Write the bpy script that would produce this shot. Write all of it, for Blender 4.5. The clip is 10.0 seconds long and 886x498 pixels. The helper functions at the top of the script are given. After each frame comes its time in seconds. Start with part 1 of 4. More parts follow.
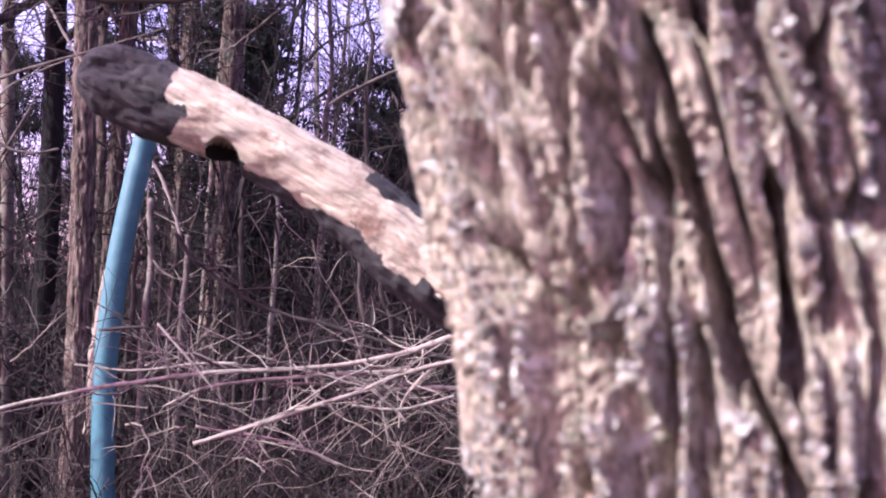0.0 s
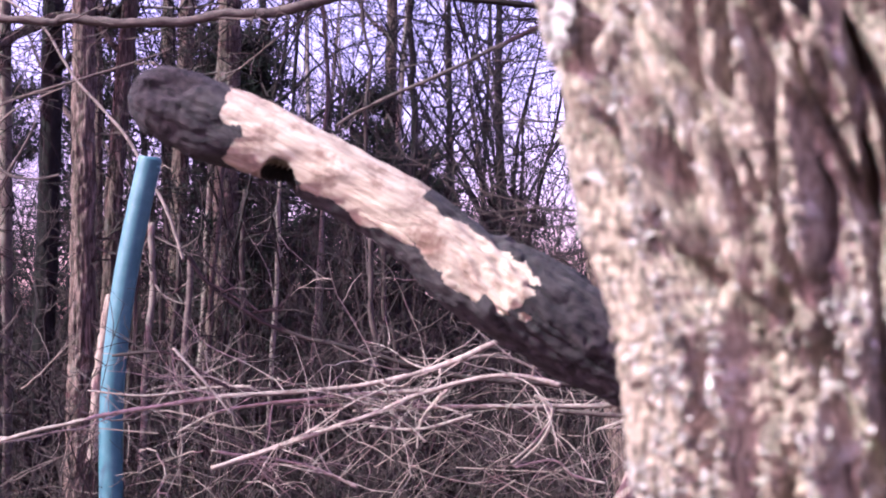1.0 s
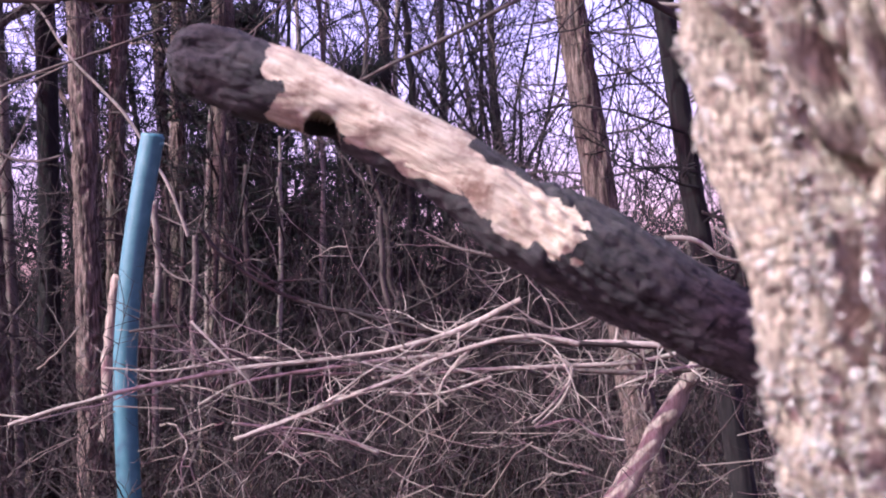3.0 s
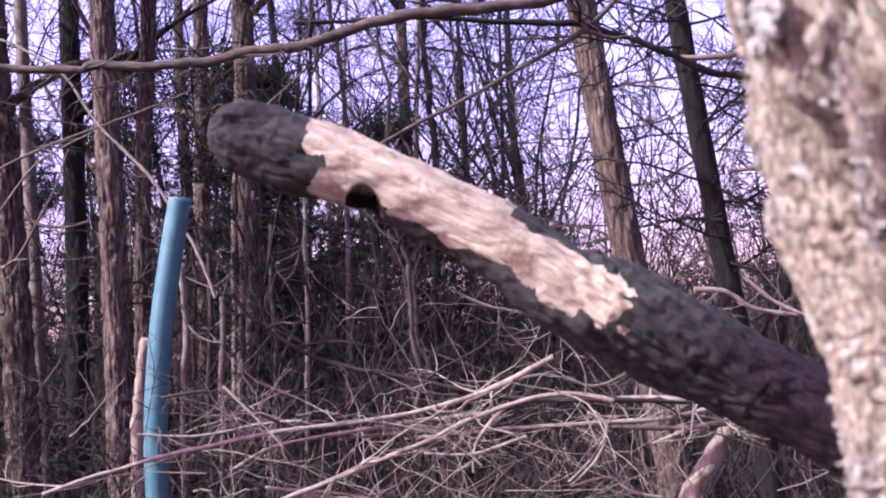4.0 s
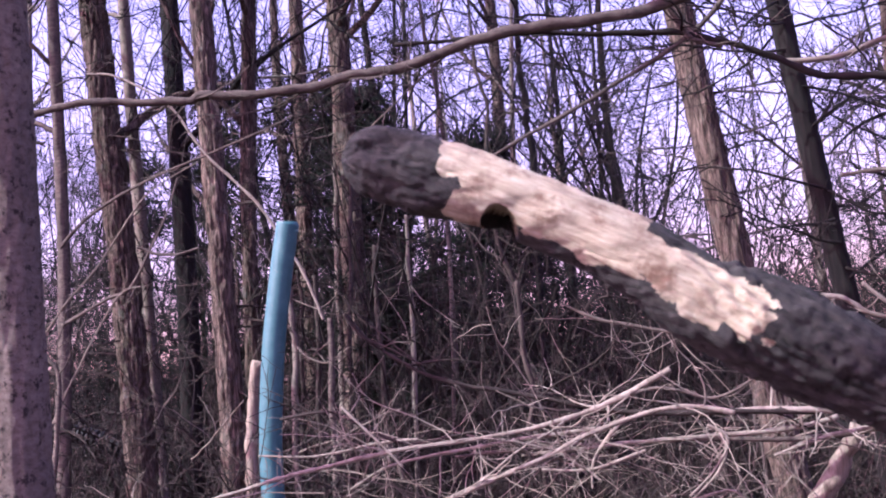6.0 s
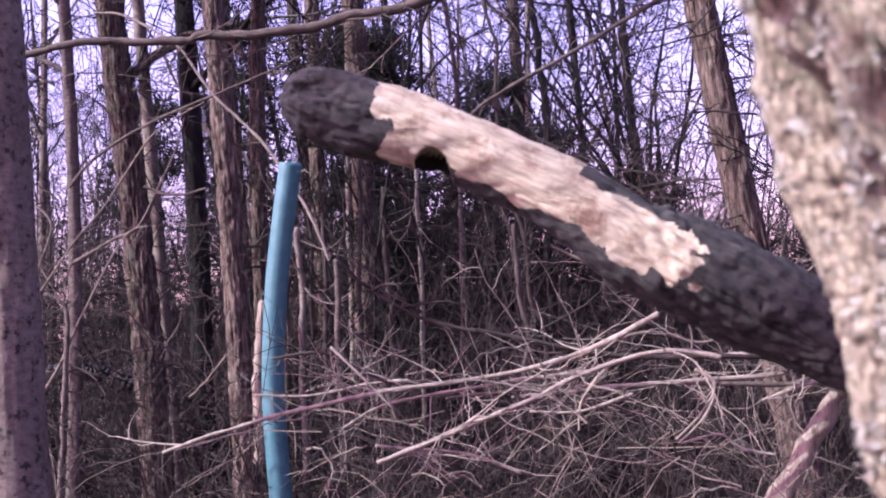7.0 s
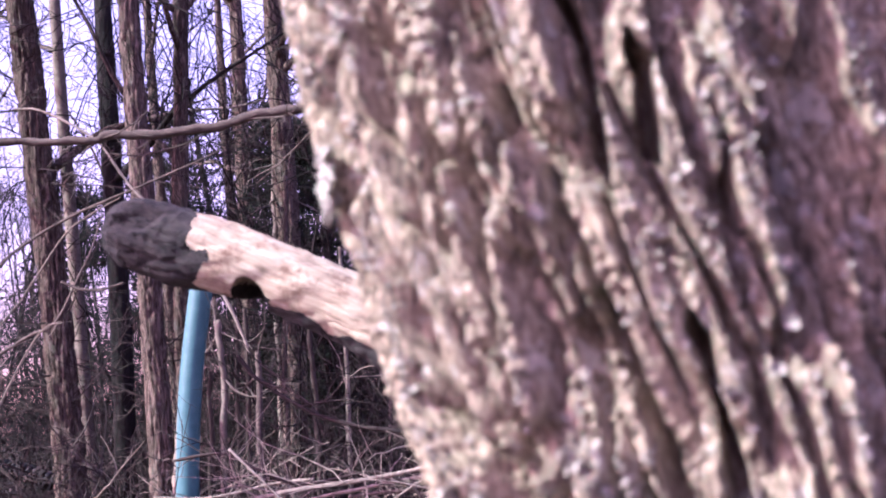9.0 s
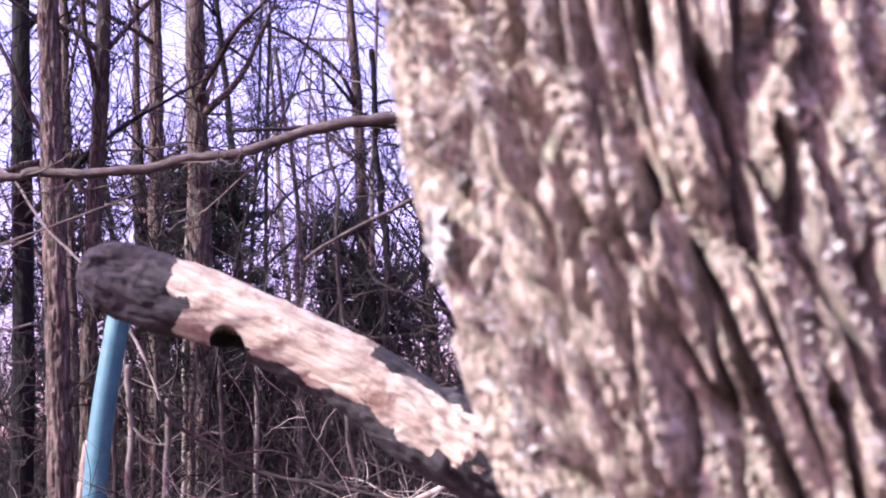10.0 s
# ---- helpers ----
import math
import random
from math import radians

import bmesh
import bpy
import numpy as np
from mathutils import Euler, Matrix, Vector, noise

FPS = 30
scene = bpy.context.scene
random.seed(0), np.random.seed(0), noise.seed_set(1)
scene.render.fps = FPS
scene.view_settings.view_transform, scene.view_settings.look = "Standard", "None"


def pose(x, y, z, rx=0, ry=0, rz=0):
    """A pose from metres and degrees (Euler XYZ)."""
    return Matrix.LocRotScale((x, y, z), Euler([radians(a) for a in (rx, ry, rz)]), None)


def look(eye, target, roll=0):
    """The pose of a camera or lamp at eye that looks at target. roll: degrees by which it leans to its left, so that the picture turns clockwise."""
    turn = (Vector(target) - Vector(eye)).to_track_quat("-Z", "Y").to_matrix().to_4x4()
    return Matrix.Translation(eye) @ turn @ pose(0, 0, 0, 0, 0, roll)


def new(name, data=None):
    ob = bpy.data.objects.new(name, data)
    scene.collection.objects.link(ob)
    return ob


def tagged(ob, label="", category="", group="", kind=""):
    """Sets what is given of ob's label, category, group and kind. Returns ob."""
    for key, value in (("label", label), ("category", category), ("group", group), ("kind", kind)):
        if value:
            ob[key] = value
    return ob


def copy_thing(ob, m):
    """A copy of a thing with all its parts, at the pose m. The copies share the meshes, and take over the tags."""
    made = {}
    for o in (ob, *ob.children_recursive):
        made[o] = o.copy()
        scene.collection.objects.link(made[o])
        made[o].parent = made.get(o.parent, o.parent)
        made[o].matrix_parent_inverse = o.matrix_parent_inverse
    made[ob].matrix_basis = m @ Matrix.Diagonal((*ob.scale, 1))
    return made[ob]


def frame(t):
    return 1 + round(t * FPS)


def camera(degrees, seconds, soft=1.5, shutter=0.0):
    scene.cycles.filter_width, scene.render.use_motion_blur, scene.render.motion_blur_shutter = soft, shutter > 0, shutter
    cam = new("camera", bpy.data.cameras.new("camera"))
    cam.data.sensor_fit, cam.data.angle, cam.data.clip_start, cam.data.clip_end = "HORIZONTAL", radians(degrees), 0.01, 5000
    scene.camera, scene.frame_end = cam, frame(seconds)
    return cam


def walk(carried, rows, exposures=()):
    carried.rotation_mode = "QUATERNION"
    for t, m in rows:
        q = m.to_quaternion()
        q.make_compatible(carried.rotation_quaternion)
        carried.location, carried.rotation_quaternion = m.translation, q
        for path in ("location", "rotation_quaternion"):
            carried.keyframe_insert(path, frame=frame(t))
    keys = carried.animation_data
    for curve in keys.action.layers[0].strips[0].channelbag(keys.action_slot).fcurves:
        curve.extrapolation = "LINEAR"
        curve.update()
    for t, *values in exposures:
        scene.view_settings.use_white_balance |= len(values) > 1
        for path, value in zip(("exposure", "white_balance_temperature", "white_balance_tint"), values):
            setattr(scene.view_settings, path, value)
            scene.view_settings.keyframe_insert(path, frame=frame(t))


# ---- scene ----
cam = camera(42.1, 10.0, soft=2.0)
cam.data.dof.use_dof, cam.data.dof.focus_distance, cam.data.dof.aperture_fstop = True, 7.0, 12.5
PATH = [
    (0, look((0.0584, 0.3000, 1.5492), (-0.0189, 2.2960, 1.6536), 0.40)),
    (0.5, look((0.0134, 0.3010, 1.5502), (-0.0488, 2.2950, 1.7007), -0.40)),
    (1, look((-0.0260, 0.3060, 1.5468), (-0.0849, 2.3000, 1.6850), -0.70)),
    (1.5, look((-0.0462, 0.3170, 1.5281), (-0.1156, 2.3140, 1.6159), -0.90)),
    (2, look((-0.0675, 0.3340, 1.5255), (-0.1208, 2.3330, 1.5822), -1.30)),
    (2.2, look((-0.0799, 0.3360, 1.5193), (-0.1210, 2.3350, 1.5802), -1.20)),
    (3.5, look((-0.0973, 0.2990, 1.5285), (-0.1680, 2.2940, 1.6565), -3.80)),
    (4, look((-0.1163, 0.3130, 1.5448), (-0.2003, 2.3030, 1.7278), -4.10)),
    (4.5, look((-0.1416, 0.3140, 1.5555), (-0.2516, 2.2990, 1.7703), -4.10)),
    (5, look((-0.1713, 0.3230, 1.5465), (-0.3252, 2.3040, 1.7792), -4.50)),
    (5.2, look((-0.1767, 0.3070, 1.5558), (-0.3534, 2.2850, 1.7931), -4.80)),
    (6.3, look((-0.1501, 0.3000, 1.5491), (-0.4235, 2.2710, 1.7476), -5.10)),
    (6.5, look((-0.1347, 0.2890, 1.5390), (-0.4228, 2.2600, 1.7125), -4.70)),
    (7, look((-0.0553, 0.3150, 1.5428), (-0.3525, 2.2890, 1.6707), -4.90)),
    (7.5, look((0.0090, 0.3080, 1.5605), (-0.2410, 2.2860, 1.7195), -5.90)),
    (8, look((0.0704, 0.3150, 1.5494), (-0.1654, 2.2920, 1.7405), -6.10)),
    (8.5, look((0.1061, 0.3060, 1.5581), (-0.1292, 2.2810, 1.7732), -5.90)),
    (9, look((0.1166, 0.2990, 1.5805), (-0.0747, 2.2730, 1.8387), -6.10)),
    (9.5, look((0.0634, 0.2920, 1.5940), (-0.0452, 2.2670, 1.8909), -5.70)),
    (10, look((0.0196, 0.2780, 1.5918), (0.0034, 2.2500, 1.9245), -4.63)),
]
walk(cam, PATH, [(0.0, 1.65, 4600, 12), (1.5, 1.72, 4600, 12), (3.4, 1.42, 4600, 12), (7.0, 1.42, 4600, 12), (8.5, 1.74, 4600, 12), (10.0, 1.75, 4600, 12)])


SUN_TO = Vector((-0.640, -0.338, 0.69)).normalized()
world = bpy.data.worlds.new("sky")
scene.world = world
world.use_nodes = True
wn, wl = world.node_tree.nodes, world.node_tree.links
sky = wn.new("ShaderNodeTexSky")
sky.sky_type, sky.sun_disc = "NISHITA", False
sky.sun_elevation, sky.sun_rotation = math.asin(SUN_TO.z), math.atan2(SUN_TO.x, SUN_TO.y) % (2 * math.pi)
sky.dust_density, sky.air_density = 3.0, 1.2
tint = wn.new("ShaderNodeMix")
tint.data_type, tint.blend_type = "RGBA", "MULTIPLY"
tint.inputs["Factor"].default_value = 1.0
tint.inputs["B"].default_value = (3.45, 1.70, 1.93, 1)
wl.new(sky.outputs["Color"], tint.inputs["A"])
wl.new(tint.outputs["Result"], wn["Background"].inputs["Color"])
wn["Background"].inputs["Strength"].default_value = 0.078
sun = new("sun", bpy.data.lights.new("sun", "SUN"))
sun.data.energy, sun.data.angle, sun.data.color = 5.0, radians(0.5), (1.0, 0.88, 0.61)
sun.matrix_world = look(SUN_TO * 30, (0, 0, 0))


# ---- noise and mesh helpers ----
def hashed(*ints):
    h = np.zeros_like(ints[0], dtype=np.uint64)
    for k, a in enumerate(ints):
        h = (h ^ (a.astype(np.int64).astype(np.uint64) + np.uint64(0x9E3779B9 + 7919 * k))) * np.uint64(0xBF58476D1CE4E5B9)
        h ^= h >> np.uint64(29)
    h *= np.uint64(0x94D049BB133111EB)
    h ^= h >> np.uint64(32)
    return (h & np.uint64(0xFFFFFF)).astype(np.float64) / 0xFFFFFF


def vnoise(p, seed=0):
    """Smooth value noise of points (n, 3), from -1 to 1."""
    i = np.floor(p).astype(np.int64)
    f = p - i
    f = f * f * (3 - 2 * f)
    out = np.zeros(len(p))
    for dx in (0, 1):
        for dy in (0, 1):
            for dz in (0, 1):
                w = np.abs(1 - dx - f[:, 0]) * np.abs(1 - dy - f[:, 1]) * np.abs(1 - dz - f[:, 2])
                out += w * hashed(i[:, 0] + dx, i[:, 1] + dy, i[:, 2] + dz, np.full(len(p), seed))
    return out * 2 - 1


def fbm(p, octaves=3, seed=0):
    out, amp = np.zeros(len(p)), 1.0
    for k in range(octaves):
        out += amp * vnoise(p * 2 ** k, seed + k)
        amp *= 0.5
    return out


def cells(u, v, around, seed=0):
    """The two nearest distances of a jittered cell pattern that closes after `around` cells of u, and the nearest cell's own number."""
    iu, iv = np.floor(u).astype(np.int64), np.floor(v).astype(np.int64)
    f1, f2, own = np.full(len(u), 9.0), np.full(len(u), 9.0), np.zeros(len(u))
    s = np.full(len(u), seed)
    for du in (-1, 0, 1):
        for dv in (-1, 0, 1):
            cu, cv = iu + du, iv + dv
            wu = np.mod(cu, around)
            d = np.hypot(cu + hashed(wu, cv, s) - u, cv + hashed(wu, cv, s + 50) - v)
            near = d < f1
            f2 = np.where(near, f1, np.minimum(f2, d))
            own = np.where(near, hashed(wu, cv, s + 99), own)
            f1 = np.where(near, d, f1)
    return f1, f2, own


def smooth(a, b, x):
    t = np.clip((x - a) / (b - a), 0, 1)
    return t * t * (3 - 2 * t)


class Build:
    """Collects vertices and faces of one mesh."""

    def __init__(self):
        self.v, self.f, self.n = [], [], 0

    def add(self, verts, faces):
        self.v.append(np.asarray(verts, float))
        self.f.extend((np.asarray(faces) + self.n).tolist() if len(faces) else [])
        self.n += len(verts)

    def mesh(self, name, material, smoothed=True):
        me = bpy.data.meshes.new(name)
        me.from_pydata(np.concatenate(self.v).tolist(), [], self.f)
        me.materials.append(material)
        if smoothed:
            me.shade_smooth()
        me.update()
        return me


def part(name, build, material, parent=None, label="", smoothed=True):
    ob = new(name, build.mesh(name, material, smoothed))
    if parent:
        ob.parent = parent
    if label:
        tagged(ob, label)
    return ob


def spline(points, n):
    """n points on a smooth line through the given ones."""
    p = np.array([points[0]] + list(points) + [points[-1]], float)
    s = np.linspace(0, len(points) - 1 - 1e-6, n)
    i = s.astype(int)
    t = (s - i)[:, None]
    a, b, c, d = p[i], p[i + 1], p[i + 2], p[i + 3]
    return 0.5 * (2 * b + (c - a) * t + (2 * a - 5 * b + 4 * c - d) * t ** 2 + (3 * b - a - 3 * c + d) * t ** 3)


def frames_along(line):
    tan = np.gradient(line, axis=0)
    tan /= np.linalg.norm(tan, axis=1)[:, None] + 1e-12
    side = np.cross(tan, (0.13, 0.97, 0.21))
    side /= np.linalg.norm(side, axis=1)[:, None] + 1e-12
    return tan, side, np.cross(tan, side)


def tube(build, line, radii, sides=8, rough=None):
    """A tapered tube along a line (n, 3); rough(angle, along, points) gives what is added to the radius."""
    line, radii = np.asarray(line, float), np.asarray(radii, float)
    tan, a, b = frames_along(line)
    n = len(line)
    ang = np.linspace(0, 2 * math.pi, sides, endpoint=False)
    ring = a[:, None] * np.cos(ang)[None, :, None] + b[:, None] * np.sin(ang)[None, :, None]
    along = np.concatenate([[0], np.cumsum(np.linalg.norm(np.diff(line, axis=0), axis=1))])
    r = np.repeat(radii[:, None], sides, 1)
    if rough:
        pts = (line[:, None] + ring * r[..., None]).reshape(-1, 3)
        r = r + rough(np.tile(ang, n), np.repeat(along, sides), pts).reshape(n, sides)
    v = (line[:, None] + ring * r[..., None]).reshape(-1, 3)
    i, j = np.meshgrid(np.arange(n - 1), np.arange(sides), indexing="ij")
    k = (j + 1) % sides
    quads = np.stack([i * sides + j, i * sides + k, (i + 1) * sides + k, (i + 1) * sides + j], -1).reshape(-1, 4)
    base = build.n
    build.add(v, quads)
    build.f.append([base + q for q in range(sides)][::-1])
    build.f.append([base + (n - 1) * sides + q for q in range(sides)])


def twig_line(rng, start, way, length, n, bend):
    """A crooked line for a twig."""
    p, d, out = np.array(start, float), np.array(way, float), []
    for k in range(n):
        out.append(p.copy())
        d = d + rng.normal(0, bend, 3)
        d /= np.linalg.norm(d)
        p = p + d * length / (n - 1)
    return np.array(out)


def spray(build, rng, line, radius, count, length, depth, sides=3, rise=0.35, bend=0.22, low=0.15):
    """Side twigs along a line, and twigs on those, down to a depth."""
    n = len(line)
    for _ in range(count):
        k = int(n * rng.uniform(low, 0.98))
        k = min(k, n - 2)
        fwd = line[k + 1] - line[k]
        fwd /= np.linalg.norm(fwd) + 1e-9
        way = fwd * rng.uniform(0.3, 0.9) + rng.normal(0, 0.6, 3) + np.array((0, 0, rise))
        way /= np.linalg.norm(way)
        L = length * rng.uniform(0.4, 1.25)
        r = radius * rng.uniform(0.5, 1.0)
        t = twig_line(rng, line[k], way, L, 5 if depth < 2 else 7, bend)
        tube(build, t, np.linspace(r, r * 0.35, len(t)), sides)
        if depth > 1:
            spray(build, rng, t, r * 0.6, max(2, int(count * 0.45)), L * 0.5, depth - 1, 3, rise * 0.6, bend)


def crooked(rng, start, way, length, n, bend, sag=0.0):
    """Many crooked lines at once: (k, n, 3) from k starts, ways and lengths."""
    d, p, out = way / np.linalg.norm(way, axis=1)[:, None], start.copy(), []
    for _ in range(n):
        out.append(p.copy())
        d = d + rng.normal(0, bend, d.shape) - np.array((0, 0, sag))
        d /= np.linalg.norm(d, axis=1)[:, None]
        p = p + d * (length / (n - 1))[:, None]
    return np.stack(out, 1)


def prisms(build, lines, r0, r1, sides=3):
    """Thin tapered stems along many lines (k, n, 3) with end radii of shape (k,)."""
    k, n = lines.shape[:2]
    tan = np.gradient(lines, axis=1)
    a = np.cross(tan, (0.31, 0.83, 0.46))
    a /= np.linalg.norm(a, axis=2)[..., None] + 1e-12
    b = np.cross(tan, a)
    b /= np.linalg.norm(b, axis=2)[..., None] + 1e-12
    t = np.linspace(0, 1, n)
    r = r0[:, None] * (1 - t) + r1[:, None] * t
    ang = np.linspace(0, 2 * math.pi, sides, endpoint=False)
    v = lines[:, :, None] + (a[:, :, None] * np.cos(ang)[:, None] + b[:, :, None] * np.sin(ang)[:, None]) * r[:, :, None, None]
    c, i, j = np.meshgrid(np.arange(k), np.arange(n - 1), np.arange(sides), indexing="ij")
    o, j2 = (c * n + i) * sides, (j + 1) % sides
    build.add(v.reshape(-1, 3), np.stack([o + j, o + j2, o + sides + j2, o + sides + j], -1).reshape(-1, 4))


def sprout(rng, lines, per, length, rise, spread=0.75):
    """Starts, ways and lengths of side twigs on many lines."""
    k, n = lines.shape[:2]
    pick = np.repeat(np.arange(k), per)
    at = rng.uniform(0.12, 0.97, len(pick)) * (n - 1)
    i = np.minimum(at.astype(int), n - 2)
    f = (at - i)[:, None]
    start = lines[pick, i] * (1 - f) + lines[pick, i + 1] * f
    way = lines[pick, i + 1] - lines[pick, i]
    way /= np.linalg.norm(way, axis=1)[:, None] + 1e-9
    way = way * rng.uniform(0.2, 0.9, (len(pick), 1)) + rng.normal(0, spread, (len(pick), 3)) + np.array((0, 0, rise))
    return start, way, length * rng.uniform(0.3, 1.3, len(pick))


# ---- materials ----
def principled(name):
    m = bpy.data.materials.new(name)
    m.use_nodes = True
    return m, m.node_tree.nodes, m.node_tree.links, m.node_tree.nodes["Principled BSDF"]


def noise_node(nodes, links, coord, scale, detail=6, stretch=None, rough=0.6):
    t = nodes.new("ShaderNodeTexNoise")
    t.inputs["Scale"].default_value, t.inputs["Detail"].default_value, t.inputs["Roughness"].default_value = scale, detail, rough
    if stretch:
        mp = nodes.new("ShaderNodeMapping")
        mp.inputs["Scale"].default_value = stretch
        links.new(coord, mp.inputs["Vector"])
        coord = mp.outputs["Vector"]
    links.new(coord, t.inputs["Vector"])
    return t.outputs["Fac"]


def ramp(nodes, links, fac, stops):
    r = nodes.new("ShaderNodeValToRGB")
    e = r.color_ramp.elements
    while len(e) < len(stops):
        e.new(0.5)
    for k, (p, col) in zip(e, stops):
        k.position, k.color = p, (*col, 1)
    links.new(fac, r.inputs["Fac"])
    return r.outputs["Color"]


def blend(nodes, links, fac, a, b, kind="MIX"):
    m = nodes.new("ShaderNodeMix")
    m.data_type, m.blend_type = "RGBA", kind
    if isinstance(fac, float):
        m.inputs["Factor"].default_value = fac
    else:
        links.new(fac, m.inputs["Factor"])
    for s, c in (("A", a), ("B", b)):
        if isinstance(c, tuple):
            m.inputs[s].default_value = (*c, 1)
        else:
            links.new(c, m.inputs[s])
    return m.outputs["Result"]


TONE = 0.27  # winter bark and dead wood are darker than they look in the sun


def woody(name, dark, mid, light, grain=60, stretch=(1, 1, 0.15), patches=None, patch_scale=9, patch_at=(0.56, 0.64), bump=0.5, bump_scale=1.0, rough=0.9, vary=0.25, tone=None, turn=0.0, hard=1.0):
    """Bark or bare wood: grain along z, blotches, and patches (lichen, stain) of another colour."""
    m, n, l, p = principled(name)
    co = n.new("ShaderNodeTexCoord").outputs["Object"]
    if turn:
        vr = n.new("ShaderNodeVectorRotate")
        vr.rotation_type = "Y_AXIS"
        vr.inputs["Angle"].default_value = radians(turn)
        l.new(co, vr.inputs["Vector"])
        co = vr.outputs["Vector"]
    g = noise_node(n, l, co, grain, 8, stretch, 0.65)
    col = ramp(n, l, g, [(0.5 - 0.2 * hard, dark), (0.5, mid), (0.5 + 0.22 * hard, light)])
    big = noise_node(n, l, co, grain * 0.09, 4)
    col = blend(n, l, 0.55, col, ramp(n, l, big, [(0.35, (0.55, 0.52, 0.52)), (0.65, (1.25, 1.2, 1.15))]), "MULTIPLY")
    if patches:
        pn = noise_node(n, l, co, patch_scale, 9, None, 0.7)
        col = blend(n, l, ramp(n, l, pn, [(patch_at[0], (0, 0, 0)), (patch_at[1], (1, 1, 1))]), col, patches)
    if vary:
        rnd = n.new("ShaderNodeObjectInfo").outputs["Random"]
        col = blend(n, l, 1.0, col, ramp(n, l, rnd, [(0.0, (1 - vary,) * 3), (1.0, (1 + vary,) * 3)]), "MULTIPLY")
    col = blend(n, l, 1.0, col, (tone or TONE,) * 3, "MULTIPLY")
    l.new(col, p.inputs["Base Color"])
    p.inputs["Roughness"].default_value = rough
    p.inputs["Specular IOR Level"].default_value = 0.2
    b = n.new("ShaderNodeBump")
    b.inputs["Strength"].default_value, b.inputs["Distance"].default_value = bump, 0.01 * bump_scale
    fine = noise_node(n, l, co, grain * 1.7, 8, stretch, 0.7)
    l.new(fine, b.inputs["Height"])
    l.new(b.outputs["Normal"], p.inputs["Normal"])
    return m


M_NEAR = woody("near_bark", (0.07, 0.056, 0.048), (0.33, 0.283, 0.212), (0.70, 0.62, 0.46), 330, (1, 1, 0.35), (0.58, 0.55, 0.48), 70, (0.56, 0.62), 1.0, 0.45, vary=0, tone=0.98, hard=0.75)
M_LICHEN = woody("lichen_crust", (0.16, 0.15, 0.13), (0.48, 0.46, 0.40), (0.78, 0.75, 0.68), 420, (1, 1, 1), (0.14, 0.12, 0.11), 160, (0.55, 0.60), 0.6, 0.15, vary=0, tone=0.58, hard=0.7)
M_ROSETTE = woody("leafy_lichen", (0.50, 0.48, 0.42), (0.72, 0.69, 0.62), (0.84, 0.82, 0.76), 300, (1, 1, 1), bump_scale=0.1, vary=0, tone=0.32)
M_YELLOW = woody("yellow_lichen", (0.40, 0.36, 0.10), (0.58, 0.52, 0.16), (0.70, 0.64, 0.28), 500, (1, 1, 1), bump_scale=0.1, vary=0)
M_ORANGE = woody("orange_fungus", (0.50, 0.30, 0.18), (0.66, 0.42, 0.27), (0.76, 0.55, 0.38), 400, (1, 1, 1), bump_scale=0.1, vary=0)
M_BARK = woody("furrowed_bark", (0.05, 0.036, 0.032), (0.24, 0.175, 0.145), (0.52, 0.41, 0.34), 60, (1, 1, 0.12), (0.34, 0.32, 0.28), 5, (0.60, 0.7), 1.0, 2.2, tone=0.40, hard=0.75)
# near-black bark; for the tree in the shade, that shade is in the colour
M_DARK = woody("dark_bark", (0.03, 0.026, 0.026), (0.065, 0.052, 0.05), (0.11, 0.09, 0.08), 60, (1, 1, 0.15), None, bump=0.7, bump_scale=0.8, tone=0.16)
M_PALE = woody("pale_smooth_bark", (0.24, 0.20, 0.17), (0.40, 0.34, 0.29), (0.52, 0.45, 0.39), 30, (1, 1, 0.6), (0.20, 0.18, 0.16), 12, (0.56, 0.66), 0.4, 0.5, tone=0.36)
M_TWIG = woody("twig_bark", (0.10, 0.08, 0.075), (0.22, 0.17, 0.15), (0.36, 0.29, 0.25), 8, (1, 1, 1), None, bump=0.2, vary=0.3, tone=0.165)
# twig bark darkened so that the deep brush carries its shade as colour
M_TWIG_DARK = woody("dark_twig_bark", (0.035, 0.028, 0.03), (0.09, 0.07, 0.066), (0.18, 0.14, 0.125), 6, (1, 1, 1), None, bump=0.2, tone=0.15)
M_BRANCH = woody("grey_branch_bark", (0.14, 0.11, 0.10), (0.30, 0.24, 0.21), (0.44, 0.37, 0.32), 70, (0.3, 1, 1), (0.12, 0.10, 0.095), 14, (0.55, 0.65), 0.6, 0.4)
M_DEADWOOD = woody("bleached_wood", (0.36, 0.28, 0.22), (0.58, 0.48, 0.40), (0.74, 0.64, 0.55), 45, (0.25, 1, 1), (0.28, 0.21, 0.17), 7, (0.60, 0.72), 0.5, 0.4, tone=0.21)
M_POLE = woody("split_pole_wood", (0.24, 0.18, 0.14), (0.52, 0.42, 0.34), (0.76, 0.65, 0.54), 60, (1, 1, 0.06), (0.16, 0.12, 0.10), 9, (0.58, 0.66), 0.9, 0.8, vary=0, tone=0.40)
M_STICK = woody("pale_stick", (0.34, 0.28, 0.22), (0.60, 0.51, 0.43), (0.76, 0.67, 0.58), 40, (1, 1, 0.4), (0.24, 0.19, 0.16), 8, (0.60, 0.7), 0.4, 0.4, vary=0, tone=0.34)
M_LOG = woody("log_bark", (0.10, 0.095, 0.105), (0.25, 0.235, 0.235), (0.44, 0.40, 0.38), 90, (0.5, 1, 1), (0.045, 0.035, 0.035), 20, (0.56, 0.63), 1.0, 0.8, vary=0, turn=-30, tone=0.17)


